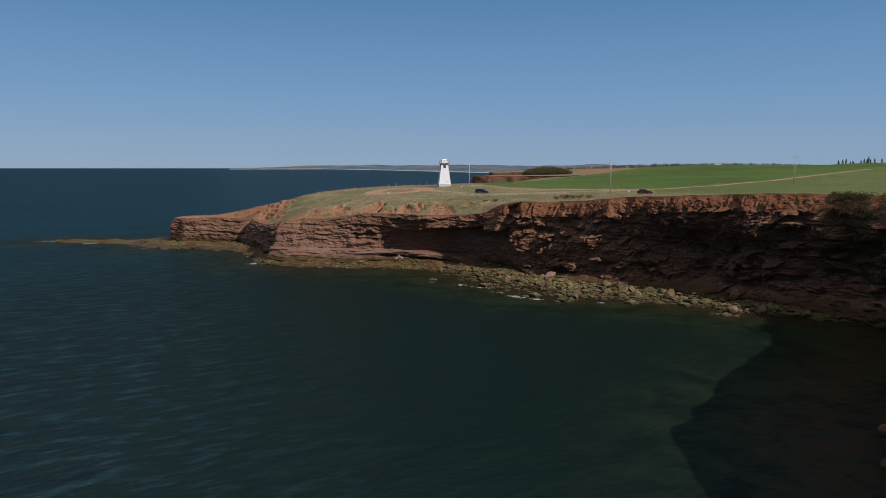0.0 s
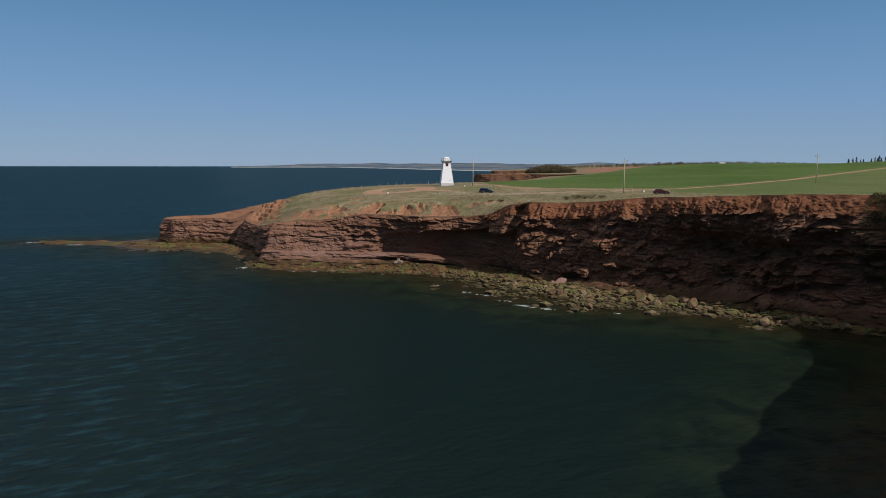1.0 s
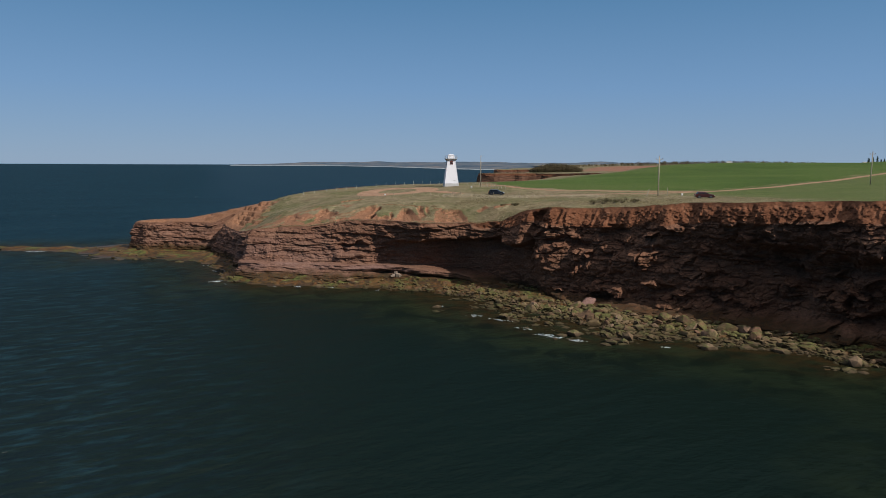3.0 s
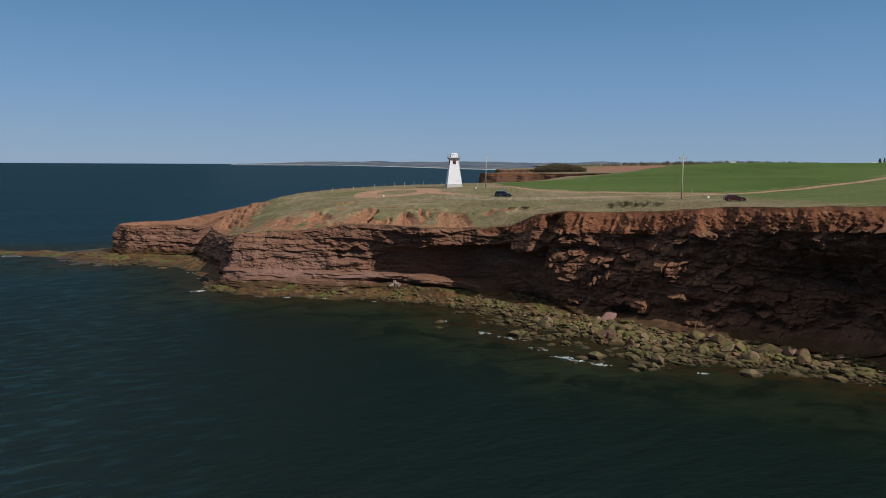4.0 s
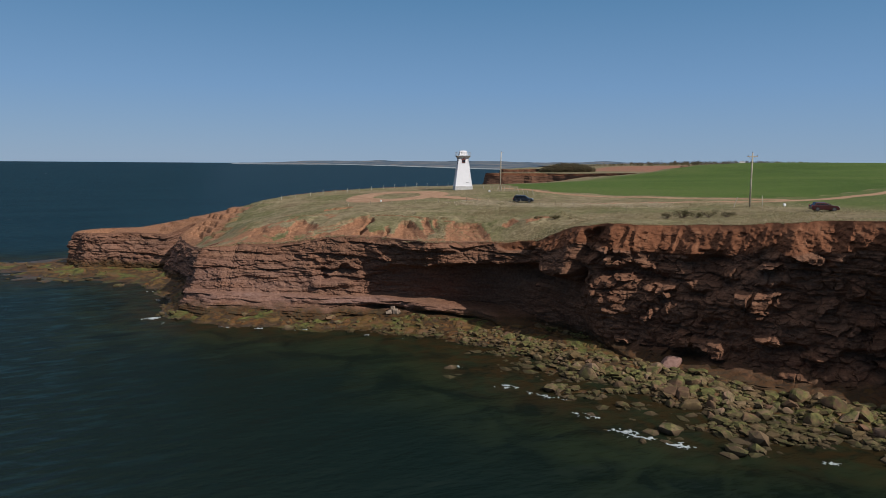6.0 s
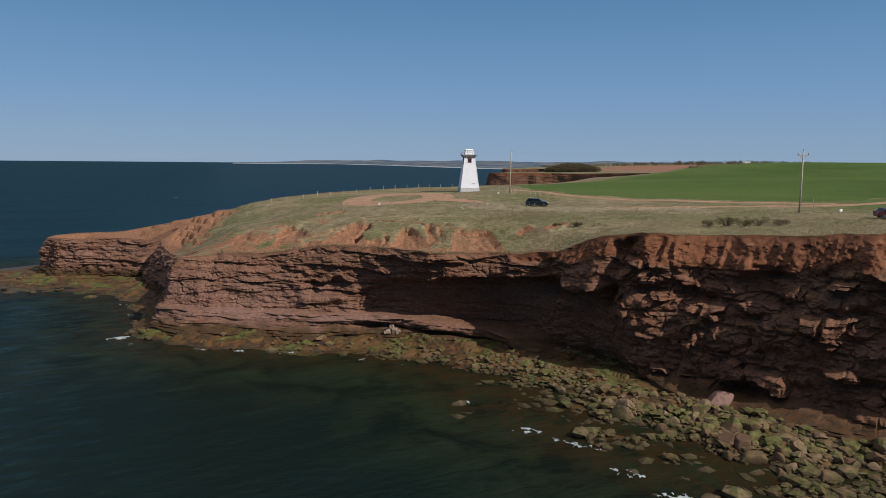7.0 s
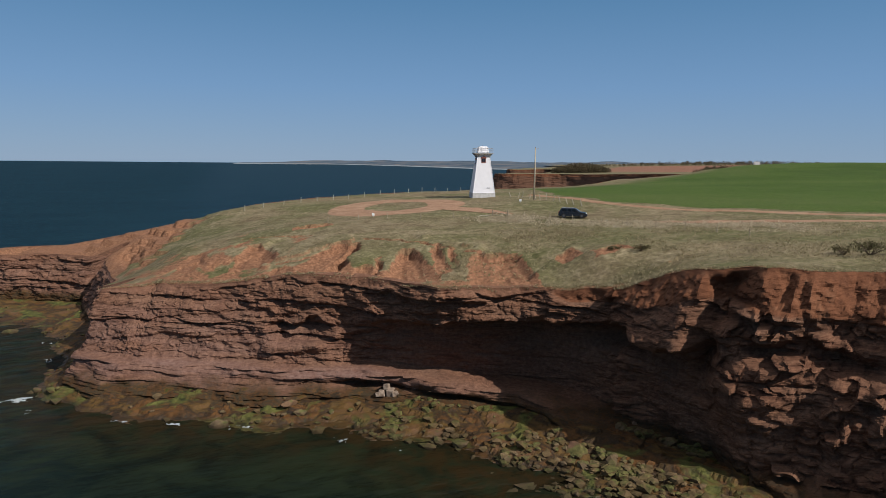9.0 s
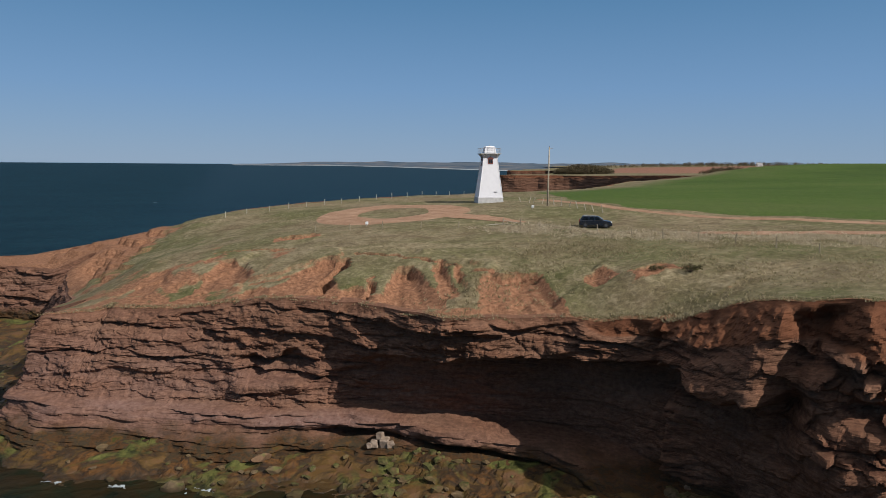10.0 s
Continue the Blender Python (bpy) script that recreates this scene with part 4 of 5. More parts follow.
bl = Nodes("bleached_stalks", 0.95, 0.1)
BLEACHED = bl.done(bl.ramp(bl.island(), (0.0, (0.28, 0.22, 0.14)), (0.5, (0.46, 0.385, 0.27)), (1.0, (0.58, 0.5, 0.37))))
for leafy in (st, sc, fw, sp, bl):
    thin_leaf(leafy)
BARK = plain("bark", (0.11, 0.08, 0.06), 0.95, 0.1, vary=0.3)
gs = Nodes("grey_stone", 0.9, 0.2)
gsn = gs.noise(gs.pos(), 2.5, 5)
GREY_STONE = gs.done(gs.ramp(gsn, (0.3, (0.17, 0.12, 0.088)), (0.7, (0.3, 0.235, 0.185))), gs.bump(gsn, 0.5, 0.08))


# ---- dirt road, turning loop and far shore ----
def ribbon(name, line, width, label, lift=0.05, closed=False, taper=(0, 0)):
    """A worn strip laid on the ground along a line; taper: metres over which each end narrows."""
    pts = np.array(line, float)
    seg = np.concatenate([[0], np.cumsum(np.hypot(*np.diff(pts, axis=0).T))])
    d = np.arange(0, seg[-1], 0.8)
    cx, cy = np.interp(d, seg, pts[:, 0]), np.interp(d, seg, pts[:, 1])
    ker = np.exp(-0.5 * (np.arange(-12, 13) / 5.0) ** 2)
    ker /= ker.sum()
    ends = "wrap" if closed else "edge"
    cx, cy = np.convolve(np.pad(cx, 12, ends), ker, "valid"), np.convolve(np.pad(cy, 12, ends), ker, "valid")
    tx_, ty_ = np.gradient(np.pad(cx, 1, ends))[1:-1], np.gradient(np.pad(cy, 1, ends))[1:-1]
    if not closed:
        tx_, ty_ = np.gradient(cx), np.gradient(cy)
    wave = np.abs(d - d[-1] / 2) if closed else d
    ln = np.hypot(tx_, ty_)
    cols = []
    narrow = np.clip(np.minimum((d + 0.4) / max(taper[0], 0.1), (d[-1] - d + 0.4) / max(taper[1], 0.1)), 0, 1) ** 0.7
    for f in np.linspace(-1, 1, 9):
        w = width / 2 * f * narrow * (1 + 0.18 * fbm(wave / 5, f * 3.0, 7.0, 3))
        x, y = cx - ty_ / ln * w, cy + tx_ / ln * w
        z = np.array([ground_z(a, b) for a, b in zip(x, y)]) + lift - 0.07 * abs(f) ** 6 - 0.03 * math.exp(-((abs(f) - 0.5) / 0.15) ** 2)
        cols.append(np.stack([x, y, z], 1))
    grid = np.stack(cols, 1)
    if closed:
        grid = np.concatenate([grid, grid[:1]])
    me = grid_mesh(name, grid.reshape(-1, 3), sheet(len(grid), 9), DIRT)
    return tagged(new(name, me), label, "road", kind="structure")


ribbon("track", TRACK, 2.6, "worn dirt track beside the green field", 0.07)
ribbon("road", [(33, 243), *ROAD[4:13]], 3.4, "red dirt road along the edge of the field", taper=(9, 0))
LOOP_AT, LOOP_R = (-6.5, 277.0), (10.5, 12.5)
loop_line = [(LOOP_AT[0] + LOOP_R[0] * math.cos(a), LOOP_AT[1] + LOOP_R[1] * math.sin(a)) for a in np.linspace(0, 2 * math.pi, 60)]
ribbon("turning_loop", loop_line, 7.2, "red dirt turning loop round a grass island", 0.09, True)
ribbon("loop_link", [(1, 271), (4, 268), (8, 264.5), (12, 260), (16, 256.5)], 5.0, "red dirt link from the loop towards the road", 0.13, taper=(0, 12))

# blue-grey aerial haze is painted into the base colour of the far land
shore_m = Nodes("hazed_shore", 1.0, 0.0)
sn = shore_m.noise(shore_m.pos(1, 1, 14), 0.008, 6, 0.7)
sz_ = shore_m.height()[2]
hazed_land = shore_m.ramp(sn, (0.38, (0.05, 0.075, 0.105)), (0.5, (0.085, 0.108, 0.135)), (0.6, (0.14, 0.135, 0.14)))
SHORE = shore_m.done(shore_m.mix(shore_m.math("MULTIPLY", shore_m.math("SUBTRACT", 2.6, sz_), 0.6, True), hazed_land, (0.33, 0.335, 0.34)))
f = np.linspace(0, 1, 160)
shore_x = np.interp(f, [0, 0.35, 0.6, 0.8, 1], [-1160, -660, -150, 170, 520])
shore_y = np.interp(f, [0, 0.35, 0.6, 0.8, 1], [4890, 4500, 3500, 2650, 2000])
cols = []
for inland, h in ((0, -0.5), (18, 1.2), (42, 2.2), (60, 7), (200, 13), (500, 18), (900, 19), (1500, 14)):
    inland_f = inland * (1 if inland > 100 else 0.25 + 0.75 * sstep(0.25, 0.5, f))
    x, y = shore_x + inland_f * 0.75, shore_y + inland_f * 0.62
    z = h * (0.35 + 0.65 * sstep(0.0, 0.16, f)) * (1 + 0.3 * fbm(f * 14, inland / 300, 3.0, 4) * (inland > 70)) if inland > 30 else np.full_like(f, h)
    cols.append(np.stack([x, y, z], 1))
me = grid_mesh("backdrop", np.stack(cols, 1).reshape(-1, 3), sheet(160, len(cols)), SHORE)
tagged(new("backdrop", me), "low distant shore with a pale beach, blue-grey haze in its colour", "shore", kind="structure")


hx = np.linspace(-1110, 3600, 220)
cols = []
for back_y, h in ((0, -1), (60, 8), (200, 17), (420, 22), (600, 24)):
    rise = (0.3 + 0.7 * sstep(-1110, -500, hx)) * (0.95 + 0.55 * fbm(hx / 230, back_y / 200, 5.0, 4))
    cols.append(np.stack([hx * (1 + back_y / 9000), 4250 + 0 * hx - 0.00006 * (hx - 400) ** 2 + back_y, np.maximum(h * rise, -1)], 1))
# the hills share the shore's hazed colour
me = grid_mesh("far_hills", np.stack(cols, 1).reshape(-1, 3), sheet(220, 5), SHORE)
tagged(new("far_hills", me), "low hills on the horizon, blue-grey haze in their colour", "hills", kind="structure")


# ---- lighthouse ----
def lighthouse(x, y, z, turn):
    ob = tagged(new("lighthouse"), "white square tapered wooden lighthouse with railed gallery on grass", "lighthouse")
    ob.matrix_basis = pose(x, y, z, 0, 0, turn) @ Matrix.Diagonal((1.02, 1.02, 0.96, 1))
    part("plinth", frustum(5.15, 5.15, 4.95, 4.95, -0.5, 0.95, 0.03), CONCRETE, ob, "grey weathered concrete plinth")
    h0, h1, w0, w1 = 0.9, 10.0, 4.8, 2.55
    part("tower", frustum(w0, w0, w1, w1, h0, h1), WHITE, ob)
    lean = (w0 - w1) / 2 / (h1 - h0)
    for sx in (-1, 1):
        for sy in (-1, 1):
            part("corner_board", rod((sx * w0 / 2 * 0.995, sy * w0 / 2 * 0.995, h0), (sx * w1 / 2 * 0.995, sy * w1 / 2 * 0.995, h1), 0.08, 0.07, 6), WHITE, ob)
    part("water_table", box(5.02, 5.02, 0.12, 0.93, 0.02), WHITE, ob)
    part("gallery_deck", box(4.1, 4.1, 0.16, 10.02, 0.03), DECK, ob, "grey overhanging gallery deck")
    part("cornice", frustum(2.6, 2.6, 3.4, 3.4, 9.55, 10.0), WHITE, ob)
    for i in range(4):
        for s in (-1.1, 0.0, 1.1):
            m = pose(0, 0, 0, 0, 0, 90 * i)
            part("bracket", rod((s, -1.35, 9.2), (s, -1.95, 10.0), 0.07, 0.07, 6), DECK, ob, "", m)
    for i in range(4):
        m = pose(0, 0, 0, 0, 0, 90 * i)
        for s in (-1.95, -0.65, 0.65):
            part("railing_post", rod((s, -1.95, 10.15), (s, -1.95, 11.3), 0.035), IRON, ob, "", m)
        for hz in (10.7, 11.25):
            part("rail", rod((-1.95, -1.95, hz), (1.95, -1.95, hz), 0.03), IRON, ob, "", m)
    lantern = part("lantern_room", frustum(2.45, 2.45, 2.0, 2.0, 10.18, 11.45, 0.02), WHITE, ob)
    part("pane", box(1.2, 0.05, 0.5, 10.75, 0.0, None, (0, -1.13)), WHITE, lantern)
    part("roof", frustum(2.2, 2.2, 1.5, 1.5, 11.42, 11.72, 0.02), WHITE, ob)
    part("vent", rod((0, 0, 11.7), (0, 0, 11.95), 0.14, 0.1), IRON, ob)
    for side, zc in ((0, 8.55), (-90, 8.2)):
        off = w0 / 2 - lean * (zc - h0)
        m = pose(0, 0, 0, 0, 0, side) @ pose(0, -off - 0.03, zc, -math.degrees(math.atan(lean)))
        win = part("window", box(1.0, 0.12, 1.15, -0.6, 0.01), TRIM, ob, "small window with dark red frame", m)
        part("pane", box(0.34, 0.04, 0.8, -0.42, 0.0, None, (-0.2, -0.06)), GLASS, win)
        part("pane", box(0.34, 0.04, 0.8, -0.42, 0.0, None, (0.2, -0.06)), GLASS, win)
        part("pediment", slab([(-0.68, 0.55), (0.68, 0.55), (0.0, 0.95)], 0.13), TRIM, win)
    part("sign", box(0.7, 0.05, 0.18, 0), IRON, ob, "", pose(1.0, -w0 / 2 + 0.18 - 0.1, 2.05, -7))
    return ob


LH = (12.2, 292.5)
lighthouse(*LH, ground_z(*LH) + 0.1, 5)


# ---- utility poles, markers ----
def utility_pole(x, y, height, lean_x, arm):
    ob = tagged(new("utility_pole"), "bare silvered wooden utility pole by the dirt road" if arm else "lone silvered wooden pole beside the lighthouse fence", "utility pole", "utility poles")
    ob.matrix_basis = pose(x, y, ground_z(x, y), 0, lean_x, 0)
    part("shaft", rod((0, 0, -0.6), (0, 0, height), 0.17, 0.11, 10), POLE, ob, smooth=True)
    if arm:
        part("crossarm", box(1.9, 0.11, 0.13, height - 0.75, 0.01), POLE, ob)
        for s in (-0.85, 0.0, 0.85):
            part("insulator", rod((s, 0, height - 0.62 if s else height), (s, 0, height - 0.38 if s else height + 0.24), 0.07, 0.05), PORCELAIN, ob)
        part("brace", rod((-0.6, 0.08, height - 0.72), (0, 0.16, height - 1.4), 0.025), IRON, ob)
        part("brace", rod((0.6, 0.08, height - 0.72), (0, 0.16, height - 1.4), 0.025), IRON, ob)
    else:
        part("bracket", rod((0, 0, height - 0.3), (0.75, 0, height - 0.1), 0.04), IRON, ob)
        part("insulator", rod((0, 0, height), (0, 0, height + 0.22), 0.06, 0.04), PORCELAIN, ob)
    return ob


utility_pole(21.6, 277.0, 10.6, 0.4, False)
utility_pole(61.5, 216.0, 10.1, -0.4, True)
utility_pole(140.0, 251.0, 10.0, 0.0, True)


def stake(x, y, h, lean, tilt, material, name, label, cat, group, r=0.06):
    ob = part(name, rod((0, 0, -0.3), (0, 0, h), r, r * 0.85, 6), material)
    tagged(ob, label, cat, group)
    ob.matrix_basis = pose(x, y, ground_z(x, y), lean, tilt, 0)
    return ob


for x, tilt in ((58.7, 17), (64.2, -6)):
    stake(x, 216.5, 2.1, 0, tilt, PALE_POST, "marker_stake", "pale leaning stake guarding the utility pole", "stake", "stakes by the pole", 0.07)


def marker_box(x, y):
    ob = tagged(new("marker_post"), "small white painted marker post in the grass", "marker", "white markers")
    ob.matrix_basis = pose(x, y, ground_z(x, y), 0, 0, rng.uniform(-20, 20))
    part("post", box(0.12, 0.12, 0.5, -0.2), PALE_POST, ob)
    part("head", box(0.42, 0.3, 0.42, 0.28, 0.03), MARKER, ob)
    return ob


for p in ((-10.0, 260.0), (18.2, 272.5), (66.5, 213.0)):
    marker_box(*p)


# ---- fences ----
def fence_row(line, count, h, spread_deg, material, label, group):
    pts = np.array(line, float)
    seg = np.concatenate([[0], np.cumsum(np.hypot(*np.diff(pts, axis=0).T))])
    for d in np.linspace(0, seg[-1], count):
        x, y = np.interp(d, seg, pts[:, 0]) + rng.uniform(-0.3, 0.3), np.interp(d, seg, pts[:, 1]) + rng.uniform(-0.3, 0.3)
        stake(x, y, h * rng.uniform(0.85, 1.15), rng.uniform(-spread_deg, spread_deg), rng.uniform(-spread_deg, spread_deg), material, "fence_post", label, "fence post", group, 0.07)


fence_row([(-40, 288), (-27, 300), (-8, 317), (9, 331)], 15, 1.25, 4, PALE_POST, "pale weathered fence post along the cliff edge", "seaward fence")
fence_row([(18.5, 288), (22.5, 279), (26, 271.5), (29, 266)], 12, 1.3, 22, PALE_POST, "bleached leaning post of a broken fence", "broken fence")
fence_row([(16, 251), (24, 243), (30, 236.5), (34, 231), (37, 226.5), (40, 221.5)], 9, 1.25, 5, POST, "grey wooden fence post in dry grass", "cliff-top fence")
fence_row([(-18, 258), (-8, 255.5), (4, 253)], 5, 1.0, 5, POST, "grey wooden fence post in dry grass", "cliff-top fence")


def barrier(x, y, turn):
    ob = tagged(new("wooden_barrier"), "low grey wooden barrier with fallen rails", "barrier")
    ob.matrix_basis = pose(x, y, ground_z(x, y), 0, 0, turn)
    for s in (-1.3, 1.3):
        part("post", rod((s, 0, -0.3), (s, 0, 1.15), 0.09, 0.08, 8), POST, ob)
    part("rail", rod((-1.4, 0.05, 0.85), (1.4, 0.05, 0.35), 0.06), POST, ob)
    part("rail", rod((-1.4, -0.08, 0.4), (0.9, -0.3, 0.1), 0.06), POST, ob)
    part("rail", rod((-1.3, -0.1, 0.3), (-3.6, -0.5, 0.1), 0.06), PALE_POST, ob)
    return ob


barrier(12.2, 254.0, -12)


# ---- cars ----
def wheel(parent, x, y, r):
    tyre = part("wheel", rod((0, -0.11, 0), (0, 0.11, 0), r, r, 20), TYRE, parent, "", pose(x, y, r))
    part("rim", rod((0, -0.118, 0), (0, 0.118, 0), r * 0.62, r * 0.62, 14), RIM, tyre, "dark alloy rim")
    return tyre


def car(x, y, turn, paint, label, hatch):
    """A parked car; its front along its own +x."""
    ob = tagged(new("car"), label, "car")
    ob.matrix_basis = pose(x, y, ground_z(x, y) + 0.05, 0, 0, turn)
    L, roof = (4.75, 1.64) if not hatch else (4.35, 1.5)
    h = L / 2
    body = slab([(-h, 0.35), (-h + 0.02, 0.9), (-h + 0.12, 1.02), (h - 1.35, 1.05), (h - 0.35, 0.92), (h - 0.06, 0.72), (h, 0.4), (h - 0.15, 0.26), (-h + 0.15, 0.26)], 0.92)
    bmesh.ops.bevel(body, geom=body.edges[:], offset=0.08, segments=3, profile=0.5, affect="EDGES")
    part("body", body, paint, ob, smooth=False)
    rear = -h + 0.12 if not hatch else -h + 0.35
    cab = bmesh.new()
    low = [(rear - 0.02, 1.0), (h - 1.25, 1.0)]
    tops = [(rear + 0.38, roof), (h - 2.1, roof)]
    vs = []
    for yy, inset in ((-1, 0), (1, 0)):
        for px_, pz_ in (*low, *tops[::-1]):
            vs.append(cab.verts.new((px_, yy * (0.88 if pz_ < 1.1 else 0.7), pz_)))
    cab.faces.new(vs[0:4]); cab.faces.new(vs[4:8][::-1])
    for i in range(4):
        cab.faces.new((vs[(i + 1) % 4], vs[i], vs[4 + i], vs[4 + (i + 1) % 4]))
    bmesh.ops.recalc_face_normals(cab, faces=cab.faces[:])
    bmesh.ops.bevel(cab, geom=cab.edges[:], offset=0.1, segments=3, profile=0.5, affect="EDGES")
    part("cabin", cab, paint, ob)
    mid = (rear + h - 1.25) / 2
    for yy in (-1, 1):
        for a0, a1 in ((rear + 0.3, mid - 0.45), (mid - 0.35, mid + 0.35), (mid + 0.45, h - 1.6)):
            win = bmesh.new()
            z0, z1 = 1.1, roof - 0.14
            y0, y1 = 0.872, 0.755 if not hatch else 0.74
            t0 = a0 + (0.1 if a0 > rear + 0.35 else 0.22)
            t1 = a1 - (0.06 if a1 < h - 1.7 else 0.42)
            q = [win.verts.new(p) for p in ((a0, yy * y0, z0), (a1, yy * y0, z0), (t1, yy * y1, z1), (t0, yy * y1, z1))]
            made = win.faces.new(q)
            bmesh.ops.solidify(win, geom=[made], thickness=0.03)
            part("side_window", win, GLASS, ob)
    screen = bmesh.new()
    q = [screen.verts.new(p) for p in ((h - 1.27, -0.74, 1.08), (h - 1.27, 0.74, 1.08), (h - 2.02, 0.62, roof - 0.08), (h - 2.02, -0.62, roof - 0.08))]
    made = screen.faces.new(q)
    bmesh.ops.translate(screen, verts=q, vec=(0.06, 0, 0.03))
    bmesh.ops.solidify(screen, geom=[made], thickness=0.03)
    part("windscreen", screen, GLASS, ob)
    part("rear_window", box(0.04, 1.2, 0.42, 0.0), GLASS, ob, "", pose(rear + 0.12, 0, 1.13, 0, 22))
    for yy in (-1, 1):
        part("headlight", box(0.2, 0.36, 0.15, 0.68, 0.03, None, (h - 0.16, yy * 0.68)), LAMP_W, ob, "clear headlight")
        part("tail_light", box(0.1, 0.2, 0.34, 0.72, 0.03, None, (-h + 0.04, yy * 0.78)), LAMP_R, ob, "red tail light")
        part("mirror", box(0.14, 0.2, 0.14, 1.06, 0.03, None, (h - 1.55, yy * 1.0)), paint, ob)
        if not hatch:
            part("roof_rail", rod((rear + 0.5, yy * 0.6, roof + 0.05), (h - 2.3, yy * 0.6, roof + 0.05), 0.03), IRON, ob)
        for wx_ in (-h + 0.9, h - 0.88):
            wheel(ob, wx_, yy * 0.82, 0.36)
    part("grille", box(0.06, 1.0, 0.18, 0.5, 0.01, None, (h - 0.02, 0)), TYRE, ob)
    part("bumper", box(0.14, 1.7, 0.16, 0.3, 0.03, None, (h - 0.05, 0)), TYRE, ob)
    return ob


car(24.3, 252.0, -14, NAVY, "dark navy estate car parked in dry grass by the road", False)
car(68.2, 203.5, -12, MAROON, "dark maroon hatchback parked on the grass verge", True)


# ---- boulders on the shelf ----
def boulder_mesh(seed):
    r = random.Random(seed)
    bm = bmesh.new()
    bmesh.ops.create_icosphere(bm, subdivisions=3, radius=1.0)
    off = Vector((seed * 3.1, seed * 1.7, 0))
    for w in bm.verts:
        w.co *= (sum(abs(q) ** 3 for q in w.co)) ** -0.3333
        w.co *= 1 + 0.26 * noise.noise(w.co * 1.1 + off) + 0.1 * noise.noise(w.co * 3.3 + off)
    for _ in range(9):
        nrm = Vector((r.uniform(-1, 1), r.uniform(-1, 1), r.uniform(-0.7, 1))).normalized()
        lim = r.uniform(0.55, 0.8)
        for w in bm.verts:
            d = w.co.dot(nrm)
            if d > lim:
                w.co -= nrm * (d - lim) * 0.9
    me = bpy.data.meshes.new("boulder")
    bm.to_mesh(me)
    bm.free()
    me.materials.append(BOULDER)
    return me


BOULDERS = [boulder_mesh(s) for s in range(14)]
pink = Nodes("pink_sandstone", 0.9, 0.2)
pink_n = pink.noise(pink.pos(), 1.8, 6, 0.65)
PINK = pink.done(pink.ramp(pink_n, (0.3, (0.13, 0.07, 0.055)), (0.7, (0.25, 0.15, 0.125))), pink.bump(pink_n, 0.7, 0.15))
pink_block = boulder_mesh(31)
pink_block.materials[0] = PINK
dense = knots([(33, 0), (35, 0.02), (37, 0.02), (38.0, 0.12), (39.0, 0.3), (39.6, 0.6), (40.5, 1), (42, 1), (46, 1), (48, 0.6), (49, 0.1), (50, 0), (57, 0)], SHK)
dense = dense * (SHU < 0.8) * (SHU > 0.22) * np.clip(0.65 + fbm(SHX / 6, SHY / 6, 4.0, 2), 0.05, 1) * (SHY > 60)
dense = dense * (SHU < np.where(SHK > 39.2, 0.7, 0.6))
dense = dense / dense.sum()
gen = np.random.default_rng(5)
placed = []
for n_ in gen.choice(len(SHX), 1600, p=dense, replace=False):
    if len(placed) >= 290:
        break
    x, y, k = SHX[n_], SHY[n_], SHK[n_]
    size = float(np.clip(gen.lognormal(-0.2, 0.58), 0.4, 1.9)) * (1.0 if k > 40 else 0.62)
    if any((x - a) ** 2 + (y - b) ** 2 < (0.6 * (size + c)) ** 2 for a, b, c in placed):
        continue
    placed.append((x, y, size))
    ob = new("boulder", BOULDERS[int(gen.integers(14))])
    sx_, sy_, sz2 = size * gen.uniform(0.85, 1.35), size * gen.uniform(0.7, 1.0), size * gen.uniform(0.5, 0.75)
    ob.matrix_basis = pose(x, y, shelf_z(x, y) + sz2 * 0.35, gen.uniform(-15, 15), gen.uniform(-15, 15), gen.uniform(0, 360)) @ Matrix.Diagonal((sx_, sy_, sz2, 1))
    tagged(ob, "large weedy sandstone boulder on the shore" if size > 0.95 else "small weathered sandstone boulder on the shore", "boulder", "boulders on the shore")


ob = new("boulder", pink_block)
ob.matrix_basis = pose(36.8, 186.8, shelf_z(36.8, 186.8) + 0.35, 4, -6, 20) @ Matrix.Diagonal((2.1, 1.5, 0.95, 1))
tagged(ob, "large fallen pink sandstone block at the cliff foot", "boulder", "boulders on the shore")


def stone_field(count, weight, lo, hi, seed, sink=0.3):
    """Many small stones as arrays of vertices and faces."""
    g = np.random.default_rng(seed)
    ico = bmesh.new()
    bmesh.ops.create_icosphere(ico, subdivisions=1, radius=1.0)
    base = np.array([w.co[:] for w in ico.verts])
    base = base / (np.abs(base) ** 5).sum(1, keepdims=True) ** 0.2
    tri = np.array([[w.index for w in fc.verts] for fc in ico.faces])
    ico.free()
    ns = g.choice(len(SHX), count, p=weight / weight.sum())
    size = np.clip(g.lognormal(math.log(lo), 0.4, count), lo * 0.5, hi)
    vv = base[None] * (1 + 0.3 * g.uniform(-1, 1, (count, len(base), 1)))
    vv = vv * np.stack([size * g.uniform(0.9, 1.4, count), size * g.uniform(0.7, 1.1, count), size * g.uniform(0.45, 0.8, count)], 1)[:, None, :]
    ang = g.uniform(0, 6.28, count)
    ca, sa = np.cos(ang)[:, None], np.sin(ang)[:, None]
    vx, vy = vv[..., 0] * ca - vv[..., 1] * sa, vv[..., 0] * sa + vv[..., 1] * ca
    jx, jy = g.uniform(-0.3, 0.3, count), g.uniform(-0.3, 0.3, count)
    vv = np.stack([vx + (SHX[ns] + jx)[:, None], vy + (SHY[ns] + jy)[:, None], vv[..., 2] + (SHZ[ns] + size * sink)[:, None]], -1)
    ff = tri[None] + (np.arange(count) * len(base))[:, None, None]
    return vv.reshape(-1, 3), ff.reshape(-1, 3)


